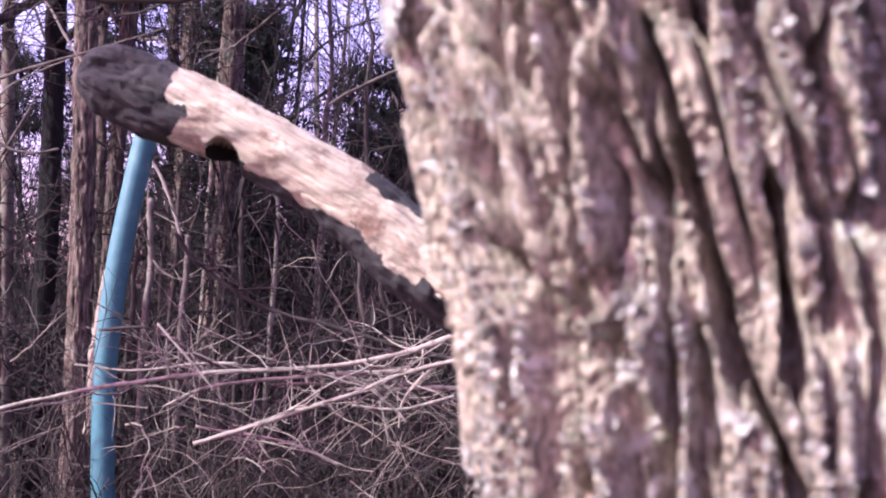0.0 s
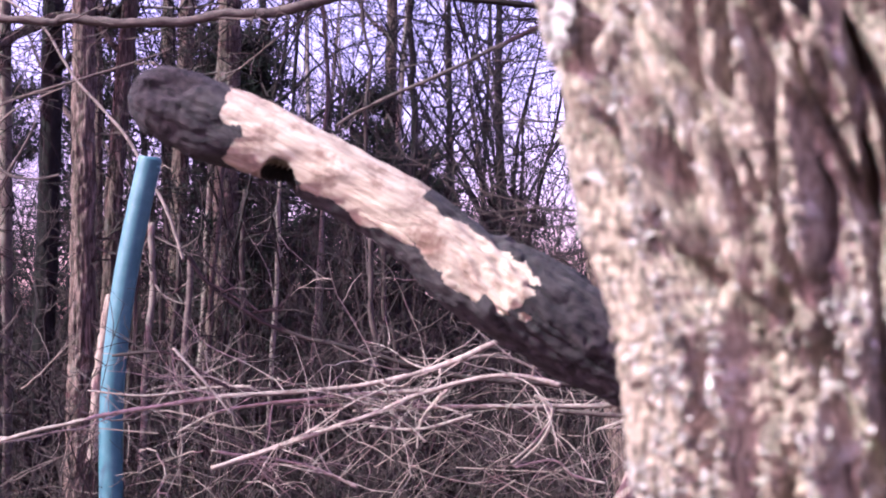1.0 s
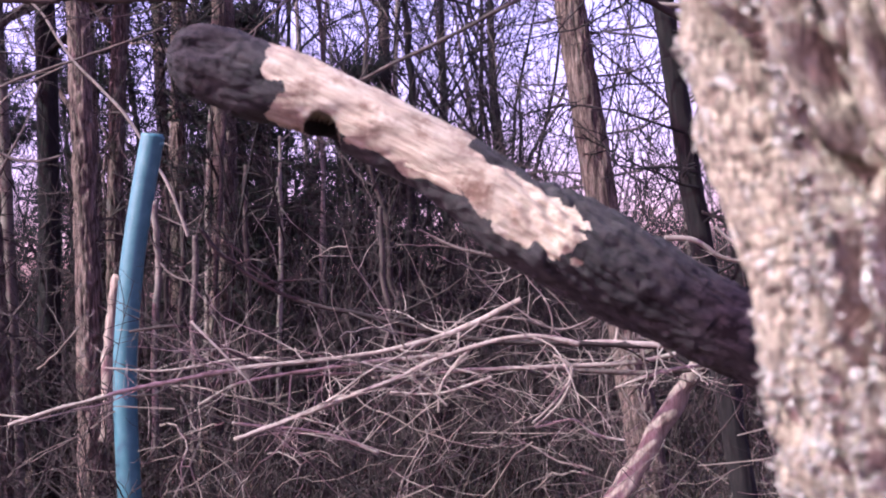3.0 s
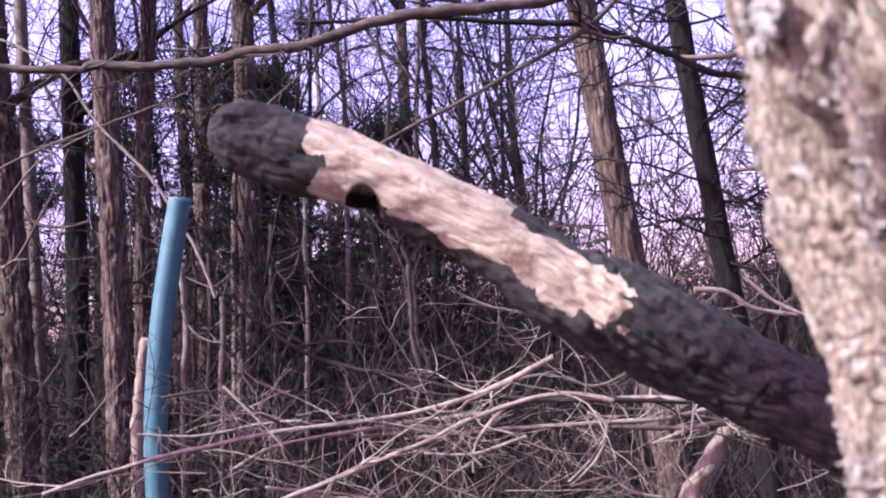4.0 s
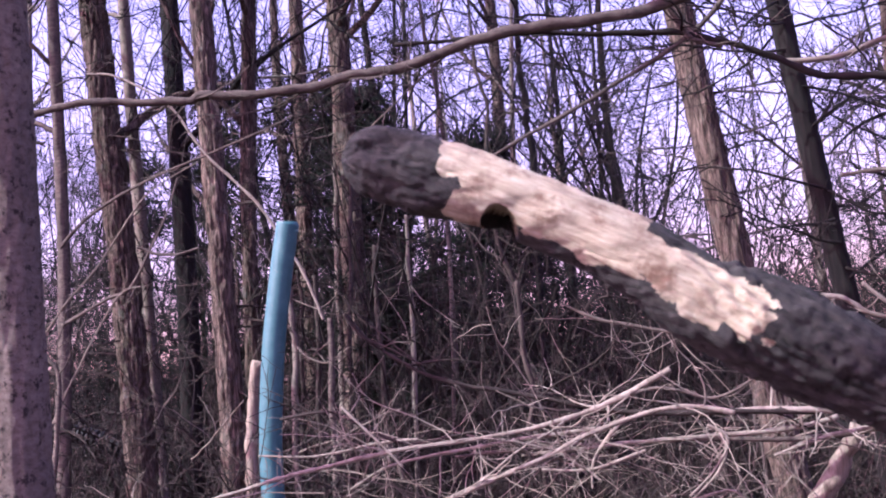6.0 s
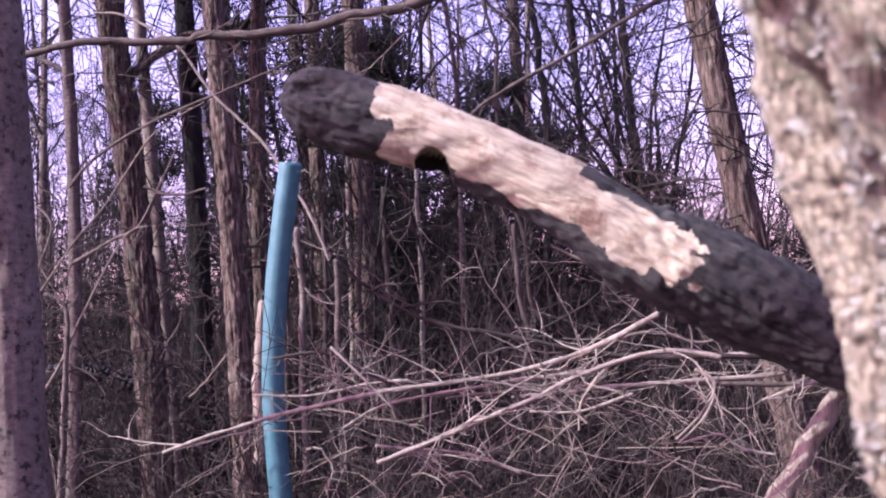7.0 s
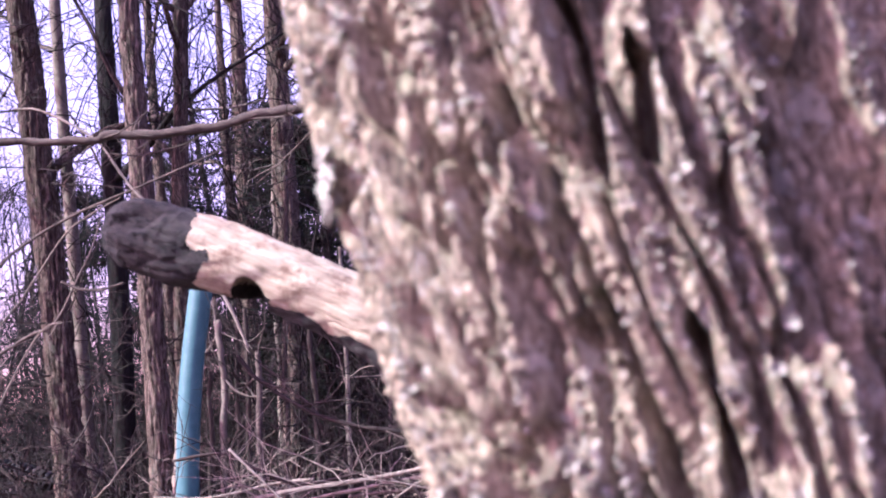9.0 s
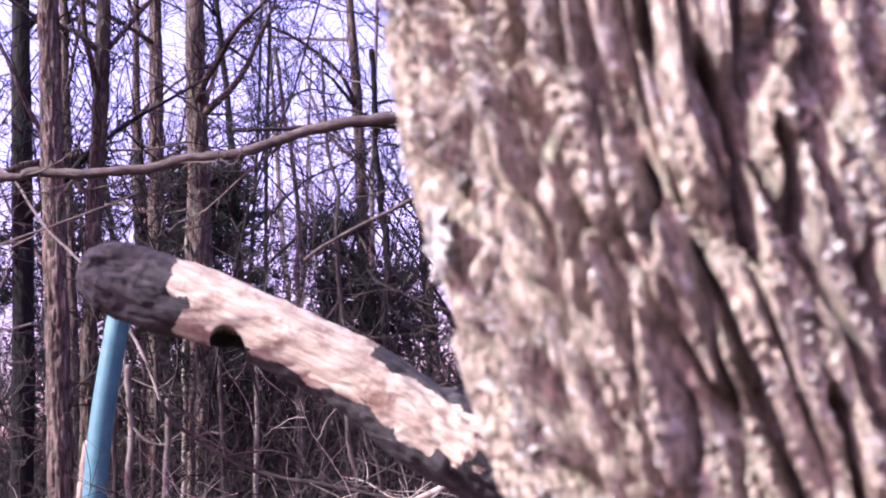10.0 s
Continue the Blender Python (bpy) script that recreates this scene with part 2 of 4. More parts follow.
M_BANDED = woody("banded_bark", (0.26, 0.20, 0.17), (0.46, 0.38, 0.33), (0.62, 0.53, 0.46), 34, (1, 1, 1.5), (0.09, 0.07, 0.065), 28, (0.54, 0.62), 0.9, 0.9, vary=0, tone=0.28)
M_STRAW = woody("dry_straw", (0.18, 0.14, 0.10), (0.34, 0.27, 0.20), (0.50, 0.41, 0.31), 8, (1, 1, 1), None, bump=0.1, tone=0.20)
M_NEEDLE = woody("evergreen_needles", (0.012, 0.016, 0.012), (0.03, 0.038, 0.026), (0.06, 0.07, 0.045), 5, (1, 1, 1), None, bump=0.1)
M_LEAF = woody("dry_leaves", (0.10, 0.065, 0.045), (0.24, 0.165, 0.11), (0.42, 0.31, 0.22), 11, (1, 1, 1), None, bump=0.1)
M_BLACK = woody("black_plastic", (0.03, 0.03, 0.035), (0.06, 0.06, 0.066), (0.13, 0.12, 0.12), 30, (1, 1, 1), None, bump=0.1, rough=0.5, vary=0)


# ---- ground ----
def ground_height(x, y):
    p = np.stack([x * 0.25, y * 0.25, np.zeros_like(x)], 1)
    near = np.exp(-(x ** 2 + y ** 2) / 9)
    return fbm(p, 3, 11) * 0.10 * (1 - near)


def build_ground():
    xs = np.concatenate([-np.geomspace(400, 14, 14), np.arange(-13, 13.01, 0.25), np.geomspace(14, 400, 14)])
    ys = np.concatenate([-np.geomspace(400, 7, 14), np.arange(-6, 24.01, 0.25), np.geomspace(25, 600, 16)])
    x, y = [a.ravel() for a in np.meshgrid(xs, ys, indexing="ij")]
    z = ground_height(x, y) + 0.02 * fbm(np.stack([x * 3, y * 3, x * 0], 1), 2, 5)
    far = np.clip((np.hypot(x, y) - 24) / 30, 0, 1)
    z = z * (1 - far)
    m = len(ys)
    i, j = np.meshgrid(np.arange(len(xs) - 1), np.arange(m - 1), indexing="ij")
    q = np.stack([i * m + j, (i + 1) * m + j, (i + 1) * m + j + 1, i * m + j + 1], -1).reshape(-1, 4)
    b = Build()
    b.add(np.stack([x, y, z], 1), q)
    return tagged(part("ground", b, M_GROUND), "brown forest floor of leaf litter and soil", "ground", kind="structure")


m, n, l, p = principled("leaf_litter_soil")
co = n.new("ShaderNodeTexCoord").outputs["Object"]
vor = n.new("ShaderNodeTexVoronoi")
vor.inputs["Scale"].default_value = 22
l.new(co, vor.inputs["Vector"])
col = ramp(n, l, vor.outputs["Color"], [(0.1, (0.022, 0.017, 0.014)), (0.5, (0.055, 0.041, 0.031)), (0.9, (0.10, 0.076, 0.057))])
col = blend(n, l, 0.7, col, ramp(n, l, noise_node(n, l, co, 1.3, 6), [(0.3, (0.5, 0.5, 0.5)), (0.7, (1.3, 1.25, 1.2))]), "MULTIPLY")
l.new(col, p.inputs["Base Color"])
p.inputs["Roughness"].default_value = 0.95
bu = n.new("ShaderNodeBump")
bu.inputs["Distance"].default_value = 0.03
l.new(vor.outputs["Distance"], bu.inputs["Height"])
l.new(bu.outputs["Normal"], p.inputs["Normal"])
M_GROUND = m
build_ground()


# ---- the near tree with its lichened, furrowed bark ----
NEAR_Y, NEAR_R = 0.88, 0.155
AXIS_Z = [-0.1, 0.0, 0.3, 1.30, 1.41, 1.46, 1.53, 1.56, 1.60, 1.64, 1.68, 1.72, 1.76, 1.84, 2.2, 4.0, 9.0]
AXIS_X = [0.20, 0.20, 0.21, 0.225, 0.222, 0.207, 0.203, 0.197, 0.184, 0.175, 0.162, 0.152, 0.145, 0.138, 0.09, -0.10, -0.3]


def near_axis(z):
    x = sum(np.interp(z + d, AXIS_Z, AXIS_X) for d in (-0.03, -0.015, 0, 0.015, 0.03)) / 5
    return x, np.full_like(z, NEAR_Y)


# long open furrows of the bark: half width in metres, then turns and heights down the furrow
FURROWS = [
    (0.0043, [(0.4435, 1.657), (0.4462, 1.643), (0.4462, 1.609), (0.4445, 1.575), (0.4428, 1.543), (0.4440, 1.525)]),
    (0.0034, [(0.3560, 1.634), (0.3562, 1.611), (0.3595, 1.591), (0.3611, 1.551), (0.3619, 1.528), (0.3596, 1.504), (0.3620, 1.470)]),
    (0.0031, [(0.4135, 1.600), (0.4087, 1.582), (0.4000, 1.564)]), (0.0046, [(0.4780, 1.594), (0.4734, 1.570), (0.4680, 1.524)]),
    (0.0036, [(0.3880, 1.680), (0.3802, 1.662), (0.3766, 1.649)]), (0.0028, [(0.5180, 1.670), (0.5129, 1.652), (0.5095, 1.634)]),
    (0.0028, [(0.4027, 1.536), (0.4045, 1.500)]), (0.0032, [(0.4310, 1.537), (0.4325, 1.495)]), (0.0030, [(0.4447, 1.539), (0.4507, 1.520), (0.4606, 1.498), (0.4700, 1.470)]),
    (0.0026, [(0.3845, 1.586), (0.3808, 1.567), (0.3760, 1.547)]), (0.0026, [(0.5120, 1.620), (0.5092, 1.597), (0.5040, 1.572)]), (0.0024, [(0.4350, 1.612), (0.4295, 1.594)]),
    (0.0058, [(0.3480, 1.762), (0.3500, 1.745), (0.3490, 1.728), (0.3430, 1.708)]), (0.0040, [(0.4780, 1.737), (0.4800, 1.713), (0.4740, 1.684), (0.4670, 1.656)]),
    (0.0034, [(0.4030, 1.728), (0.4030, 1.696), (0.3970, 1.670), (0.3900, 1.642)]), (0.0038, [(0.5000, 1.700), (0.4910, 1.668)]), (0.0032, [(0.4370, 1.694), (0.4300, 1.671)]),
    (0.0044, [(0.5350, 1.766), (0.5330, 1.738)]), (0.0040, [(0.5500, 1.690), (0.5440, 1.640), (0.5350, 1.600)]), (0.0030, [(0.3330, 1.590), (0.3350, 1.560)]),
    (0.0036, [(0.4900, 1.480), (0.4980, 1.430)]), (0.0036, [(0.5600, 1.580), (0.5500, 1.500)]), (0.0040, [(0.4250, 1.800), (0.4180, 1.750)]), (0.0034, [(0.4600, 1.790), (0.4560, 1.745)]),
]


def open_furrows(u, z, w):
    """How far each place lies inside one of the long furrows, 0 to 1; w frays their edges."""
    deep = np.zeros_like(u)
    for half, knots in FURROWS:
        kz = np.array([k[1] for k in knots[::-1]])
        ku = np.array([k[0] for k in knots[::-1]])
        mid = np.interp(z, kz, ku)
        over = np.maximum(np.maximum(kz[0] - z, z - kz[-1]), 0) / 0.012
        wide = half * np.clip(1 + 0.55 * w, 0.35, 1.6) * np.clip(1 - over, 0, 1)
        d = np.abs(u - mid + 0.0012 * w) * 2 * math.pi * NEAR_R
        deep = np.maximum(deep, np.where(wide > 1e-5, 1 - smooth(0.72, 1.12, d / np.maximum(wide, 1e-5)), 0))
    return deep


def near_relief(u, z, p):
    """Height of the bark in metres: long plates, deep furrows, flakes and crumbs."""
    q = np.stack([p[:, 0], p[:, 1], z * 0.6], 1)
    w = fbm(np.stack([p[:, 0] * 14, p[:, 1] * 14, z * 3.2], 1), 3, 21)
    w2 = fbm(np.stack([p[:, 0] * 80, p[:, 1] * 80, z * 18], 1), 4, 31)
    shear = 1.2 * (z - 1.5)
    f1, f2, own = cells(u * 19 + w * 0.20 + w2 * 0.06 - shear, z * 2.6 + w * 0.5, 19, 3)
    groove = 1 - smooth(0.05, 0.21, f2 - f1)
    lines = np.abs(fbm(np.stack([p[:, 0] * 24, p[:, 1] * 24, z * 3.4], 1) + w2[:, None] * 0.10, 2, 67))
    groove = np.maximum(groove * 0.75, 1 - smooth(0.05, 0.19, lines))
    deep = smooth(-0.6, 0.30, vnoise(np.stack([p[:, 0] * 18, p[:, 1] * 18, z * 6], 1), 77))
    g1, g2, own2 = cells(u * 44 + w2 * 0.12 + w * 0.25 - shear * 2.5, z * 6.5 + w * 0.8, 44, 8)
    crack = 1 - smooth(0.04, 0.26, g2 - g1)
    k1, k2, own3 = cells(u * 120 + w2 * 0.3 - shear * 7.0, z * 22 + w2 * 0.4, 120, 15)
    chip = 1 - smooth(0.03, 0.3, k2 - k1)
    h = -groove * (0.005 + 0.016 * deep) + (own - 0.5) * 0.007 - crack * (0.005 + 0.014 * own) + (own2 - 0.5) * 0.0035
    h += (own3 - 0.5) * 0.0034 - chip * 0.002
    crumb = smooth(-0.25, 0.30, fbm(q * np.array((22, 22, 26)), 3, 41))
    c1, c2, own4 = cells(u * 300 + w2 * 1.2, z * 300 + w2 * 1.5, 300, 25)
    h += crumb * ((own4 - 0.45) * 0.0062 * np.clip(1 - c1 * 0.9, 0, 1) + fbm(q * 420, 2, 51) * 0.0010)
    h += (1 - crumb) * fbm(q * np.array((260, 260, 100)), 2, 56) * 0.0011
    fray = fbm(np.stack([p[:, 0] * 60, p[:, 1] * 60, z * 45], 1), 3, 17)
    deep = open_furrows(u, z, fray)
    h -= 0.036 * deep
    return h, crumb * (1 - deep), 1 - np.maximum(np.maximum(groove, crack), deep)


def near_points(u, z):
    """Places on the bark for turns u (0 to 1, 0.5 faces the path) and heights z, with what the relief knows of them."""
    cx, cy = near_axis(z)
    a = 2 * math.pi * u + math.pi / 2
    flare = 0.09 * np.exp(-np.maximum(z, 0) / 0.16)
    r = NEAR_R * (1 - 0.012 * np.maximum(z - 1.9, 0) / 0.3) + flare
    # the far flank is flatter higher up
    r = r - 0.018 * smooth(1.62, 1.71, z) * smooth(0.08, 0.14, u) * (1 - smooth(0.222, 0.270, u))
    lump = 0.006 * fbm(np.stack([np.cos(a) * 1.6, np.sin(a) * 1.6, z * 5], 1), 2, 91)
    p = np.stack([cx + np.cos(a) * r, cy + np.sin(a) * r, z], 1)
    h, crumb, plate = near_relief(u, z, p - np.stack([cx + 0.06 * (z - 1.5), cy, z * 0], 1))
    r = r + h + lump
    return np.stack([cx + np.cos(a) * r, cy + np.sin(a) * r, z], 1), np.stack([np.cos(a), np.sin(a), z * 0], 1), crumb, plate


def near_tree():
    tree = tagged(new("lichened_tree"), "old living tree with deeply furrowed grey-brown lichen-covered bark", "tree")
    us = np.concatenate([np.linspace(0, 0.17, 26, endpoint=False), np.linspace(0.17, 0.74, 640, endpoint=False), np.linspace(0.74, 1, 40, endpoint=False)])
    zs = np.concatenate([np.linspace(-0.05, 1.33, 90, endpoint=False), np.linspace(1.33, 1.90, 620, endpoint=False), np.linspace(1.90, 9.0, 160)])
    z, u = [a.ravel() for a in np.meshgrid(zs, us, indexing="ij")]
    v = near_points(u, z)[0]
    m = len(us)
    i, j = np.meshgrid(np.arange(len(zs) - 1), np.arange(m), indexing="ij")
    k = (j + 1) % m
    b = Build()
    b.add(v, np.stack([i * m + j, i * m + k, (i + 1) * m + k, (i + 1) * m + j], -1).reshape(-1, 4))
    part("trunk", b, M_NEAR, tree)
    # crusts of small curled lobes that sit on the raised bark
    rng = np.random.default_rng(5)
    count = 62000
    u, z = rng.uniform(0.18, 0.74, count), rng.uniform(1.34, 1.89, count)
    p, out, crumb, plate = near_points(u, z)
    grow = fbm(np.stack([p[:, 0] * 16, p[:, 1] * 16, z * 9], 1), 4, 71)
    keep = (grow + 0.9 * (0.42 - u) > 0.10) & (plate > 0.35)
    p, out = p[keep], out[keep]
    k = len(p)
    size = (rng.gamma(1.8, 0.00040, k) + 0.0005)[:, None]
    tilt = out + rng.normal(0, 0.7, (k, 3))
    tilt /= np.linalg.norm(tilt, axis=1)[:, None]
    up = np.array((0, 0, 1.0))
    a = np.cross(tilt, up)
    a /= np.linalg.norm(a, axis=1)[:, None]
    c = np.cross(a, tilt)
    rim = []
    for t in np.linspace(0, 2 * math.pi, 6, endpoint=False):
        rr = size * rng.uniform(0.5, 1.3, (k, 1))
        rim.append(p + out * size * 0.5 + (a * math.cos(t) + c * math.sin(t)) * rr + tilt * rr * rng.uniform(-0.2, 0.8, (k, 1)))
    v = np.stack([p + out * size * 0.3] + rim + [p - out * 0.001], 1).reshape(-1, 3)
    fan = np.array([[0, 1 + q, 1 + (q + 1) % 6] for q in range(6)] + [[7, 1 + (q + 1) % 6, 1 + q] for q in range(6)])
    lob = Build()
    lob.add(v, (np.arange(k)[:, None, None] * 8 + fan[None]).reshape(-1, 3))
    tagged(part("lichen_crust", lob, M_LICHEN, tree, "pale grey-green crusty lichen", False), kind="stuff")

    def rosette(name, u0, z0, size, lobes, material, label):
        b = Build()
        p, out, _, _ = near_points(np.array([u0]), np.array([z0]))
        q, o = p[0], out[0]
        a = np.cross(o, up)
        for k in range(lobes):
            t = rng.uniform(0, 2 * math.pi)
            rad = size * math.sqrt(rng.uniform(0, 1))
            way = a * math.cos(t) + up * math.sin(t)
            n = o * 1.0 + way * 0.5 + rng.normal(0, 0.35, 3)
            n /= np.linalg.norm(n)
            e = np.cross(n, up)
            e /= np.linalg.norm(e)
            g = np.cross(e, n)
            s = size * rng.uniform(0.22, 0.42)
            rs = s * rng.uniform(0.7, 1.15, 11)
            th = np.linspace(0, 2 * math.pi, 11, endpoint=False)
            rim = q + way * rad + o * 0.003 + (e[None] * np.cos(th)[:, None] + g[None] * np.sin(th)[:, None]) * rs[:, None] + n[None] * (s * rng.uniform(0.0, 0.45, 11))[:, None]
            mid = q + way * rad + o * 0.0025
            b.add(np.concatenate([[mid], rim, rim - n * 0.0008, [mid - n * 0.002]]), [[0, 1 + k2, 1 + (k2 + 1) % 11] for k2 in range(11)])
            base = b.n - 24
            for k2 in range(11):
                k3 = (k2 + 1) % 11
                b.f.append([base + 1 + k2, base + 12 + k2, base + 12 + k3, base + 1 + k3])
                b.f.append([base + 23, base + 12 + k3, base + 12 + k2])
        part(name, b, material, tree, label)

    for u0, z0, size, lobes in ((0.298, 1.690, 0.017, 24), (0.293, 1.755, 0.014, 16), (0.32, 1.722, 0.010, 12), (0.298, 1.452, 0.010, 12), (0.33, 1.475, 0.009, 10)):
        rosette("lichen_rosette", u0, z0, size, lobes, M_ROSETTE, "pale leafy lichen rosette")
    rosette("yellow_lichen", 0.417, 1.525, 0.004, 7, M_YELLOW, "small yellow lichen tuft")
    rosette("orange_fungus", 0.352, 1.465, 0.006, 5, M_ORANGE, "small orange bracket fungus")
    rosette("orange_fungus", 0.36, 1.70, 0.005, 4, M_ORANGE, "small orange bracket fungus")
    return tree


near_tree()


# ---- the broken dead trunk that leans across the view ----
def leaning_log():
    log = tagged(new("leaning_dead_trunk"), "broken leaning dead trunk, part bleached bare wood, part grey bark", "dead trunk")
    # axis from the broken tip down to the ground
    knots = [(-0.455, 1.72, 1.848), (-0.42, 1.72, 1.837), (-0.36, 1.72, 1.812), (-0.29, 1.72, 1.783), (-0.24, 1.72, 1.758), (-0.14, 1.72, 1.702), (-0.08, 1.72, 1.658), (-0.03, 1.72, 1.618), (0.06, 1.72, 1.563), (0.16, 1.72, 1.502), (0.27, 1.72, 1.437), (0.60, 1.73, 1.235), (1.2, 1.78, 0.86), (1.9, 1.85, 0.40), (2.5, 1.9, -0.05)]
    line = spline(knots, 620)
    x = line[:, 0]
    rad = np.interp(x, [-0.455, -0.448, -0.435, -0.415, -0.36, -0.29, -0.24, -0.14, -0.08, -0.03, 0.02, 0.06, 0.11, 0.16, 0.27, 2.5], [0.012, 0.026, 0.037, 0.045, 0.049, 0.045, 0.043, 0.044, 0.048, 0.055, 0.061, 0.060, 0.057, 0.053, 0.051, 0.11])

    def rough(ang, along, p):
        n1 = fbm(p * np.array((9, 22, 22)), 3, 3)
        strip = (p[:, 0] > -0.33) & (p[:, 0] < -0.07)
        bare = smooth(-0.36, -0.32, p[:, 0]) * (1 - smooth(-0.03, 0.03, p[:, 0]))
        grain = fbm(p * np.array((10, 120, 120)), 3, 13) * 0.0014
        f1, f2, own = cells(ang / (2 * math.pi) * 16 + n1 * 0.5, along * 5 + n1, 16, 9)
        bark = (smooth(0.02, 0.3, f2 - f1) - 1) * 0.0035 + fbm(p * 90, 3, 23) * 0.0018 + 0.003
        h = n1 * 0.004 + bare * grain + (1 - bare) * bark
        # folds of the collar below the bare wood
        collar = np.exp(-((p[:, 0] + 0.005) / 0.045) ** 2)
        h += collar * 0.0028 * np.sin((p[:, 0] * 0.9 + (p[:, 2] - 1.6) * 0.75 + n1 * 0.012) * 330)
        # the hollow in the underside
        d = np.linalg.norm((p - np.array((-0.268, 1.688, 1.725))) / np.array((0.024, 0.06, 0.032)), axis=1)
        h -= 0.050 * (1 - smooth(0.72, 1.0, d))
        d2 = np.linalg.norm((p - np.array((-0.40, 1.68, 1.845))) / np.array((0.04, 0.05, 0.02)), axis=1)
        h -= 0.010 * (1 - smooth(0.4, 1.0, d2))
        return h

    b = Build()
    tube(b, line, rad, 120, rough)
    wood, bark, shaded_pit = Build(), Build(), Build()
    v, f = b.v[0], [q for q in b.f]
    # the bare wood and the bark are two pieces of one skin
    mid = np.array([v[q[0]] + v[q[2]] for q in f if len(q) == 4]) / 2
    axis_z = np.interp(mid[:, 0], [k[0] for k in knots], [k[2] for k in knots])
    edge = 0.02 * fbm(mid * np.array((15, 26, 26)), 3, 33)
    high = mid[:, 2] - axis_z
    bare = (mid[:, 0] + edge * 1.4 > -0.312 + 0.35 * np.minimum(high, 0)) & (mid[:, 0] + edge * 1.6 < 0.045 - 1.2 * np.maximum(0, -high - 0.005))
    bare &= ~((-high > 0.034 + edge * 0.8) & (mid[:, 0] > -0.285))
    # a strip of bark is left along the top past the bright wood
    bare &= ~((high > 0.036 + edge) & (mid[:, 0] > -0.095 + edge))
    # faces inside the hollow get its shade as a near-black colour
    pit = np.linalg.norm((mid - np.array((-0.268, 1.700, 1.727))) / np.array((0.025, 0.06, 0.032)), axis=1) + 4 * edge < 0.95
    for piece, keep in ((wood, bare & ~pit), (bark, ~bare & ~pit), (shaded_pit, pit)):
        idx = np.array([q for q in f if len(q) == 4])[keep]
        used, inv = np.unique(idx, return_inverse=True)
        piece.add(v[used], inv.reshape(-1, 4))
    tip = [q for q in f if len(q) > 4]
    for q in tip:
        bark.add(v[q], [list(range(len(q)))])
    part("bare_wood", wood, M_BAREWOOD, log, "pale bleached wood without bark")
    part("hollow", shaded_pit, M_HOLLOW_SHADE, log, "hollow in the wood, its shade painted near-black")
    part("bark", bark, M_LOG, log, "grey rough bark")
    # torn splinter under the bare wood, and the stub of a lost branch
    s = Build()
    tube(s, spline([(-0.170, 1.690, 1.690), (-0.135, 1.684, 1.670), (-0.092, 1.684, 1.646)], 14), np.linspace(0.003, 0.008, 14), 10, lambda a, t, p: fbm(p * 90, 2, 4) * 0.002)
    part("splinter", s, M_BAREWOOD, log, "torn pale wood splinter")
    s = Build()
    tube(s, spline([(0.025, 1.712, 1.590), (-0.010, 1.697, 1.568), (-0.024, 1.692, 1.556)], 24), np.interp(np.linspace(0, 1, 24), [0, 0.8, 1], [0.042, 0.028, 0.008]), 40, lambda a, t, p: fbm(p * 60, 3, 6) * 0.006)
    part("branch_stub", s, M_LOG, log, "short dark stub of a lost branch")
    return log


# near-black wood colour that stands in for the shade in the hollow
M_HOLLOW_SHADE = woody("hollow_shade_wood", (0.008, 0.006, 0.006), (0.018, 0.013, 0.012), (0.04, 0.03, 0.028), 120, (0.5, 1, 1), vary=0)
M_BAREWOOD = woody("bare_log_wood", (0.36, 0.28, 0.22), (0.66, 0.57, 0.42), (0.86, 0.78, 0.62), 130, (0.10, 1, 1), (0.26, 0.17, 0.12), 19, (0.50, 0.64), 1.0, 0.7, vary=0, tone=0.66, turn=-30)
leaning_log()


# ---- standing trees ----
def furrowed(seed, around, depth, stretch=6.0):
    def rough(ang, along, p):
        w = fbm(p * np.array((5, 5, 1.5)), 3, seed)
        f1, f2, own = cells(ang / (2 * math.pi) * around + w * 0.6, along * around / stretch + w * 0.7, around, seed)
        return (smooth(0.02, 0.35, f2 - f1) - 1) * depth + (own - 0.5) * depth * 0.8 + fbm(p * 30, 2, seed + 3) * depth * 0.3
    return rough


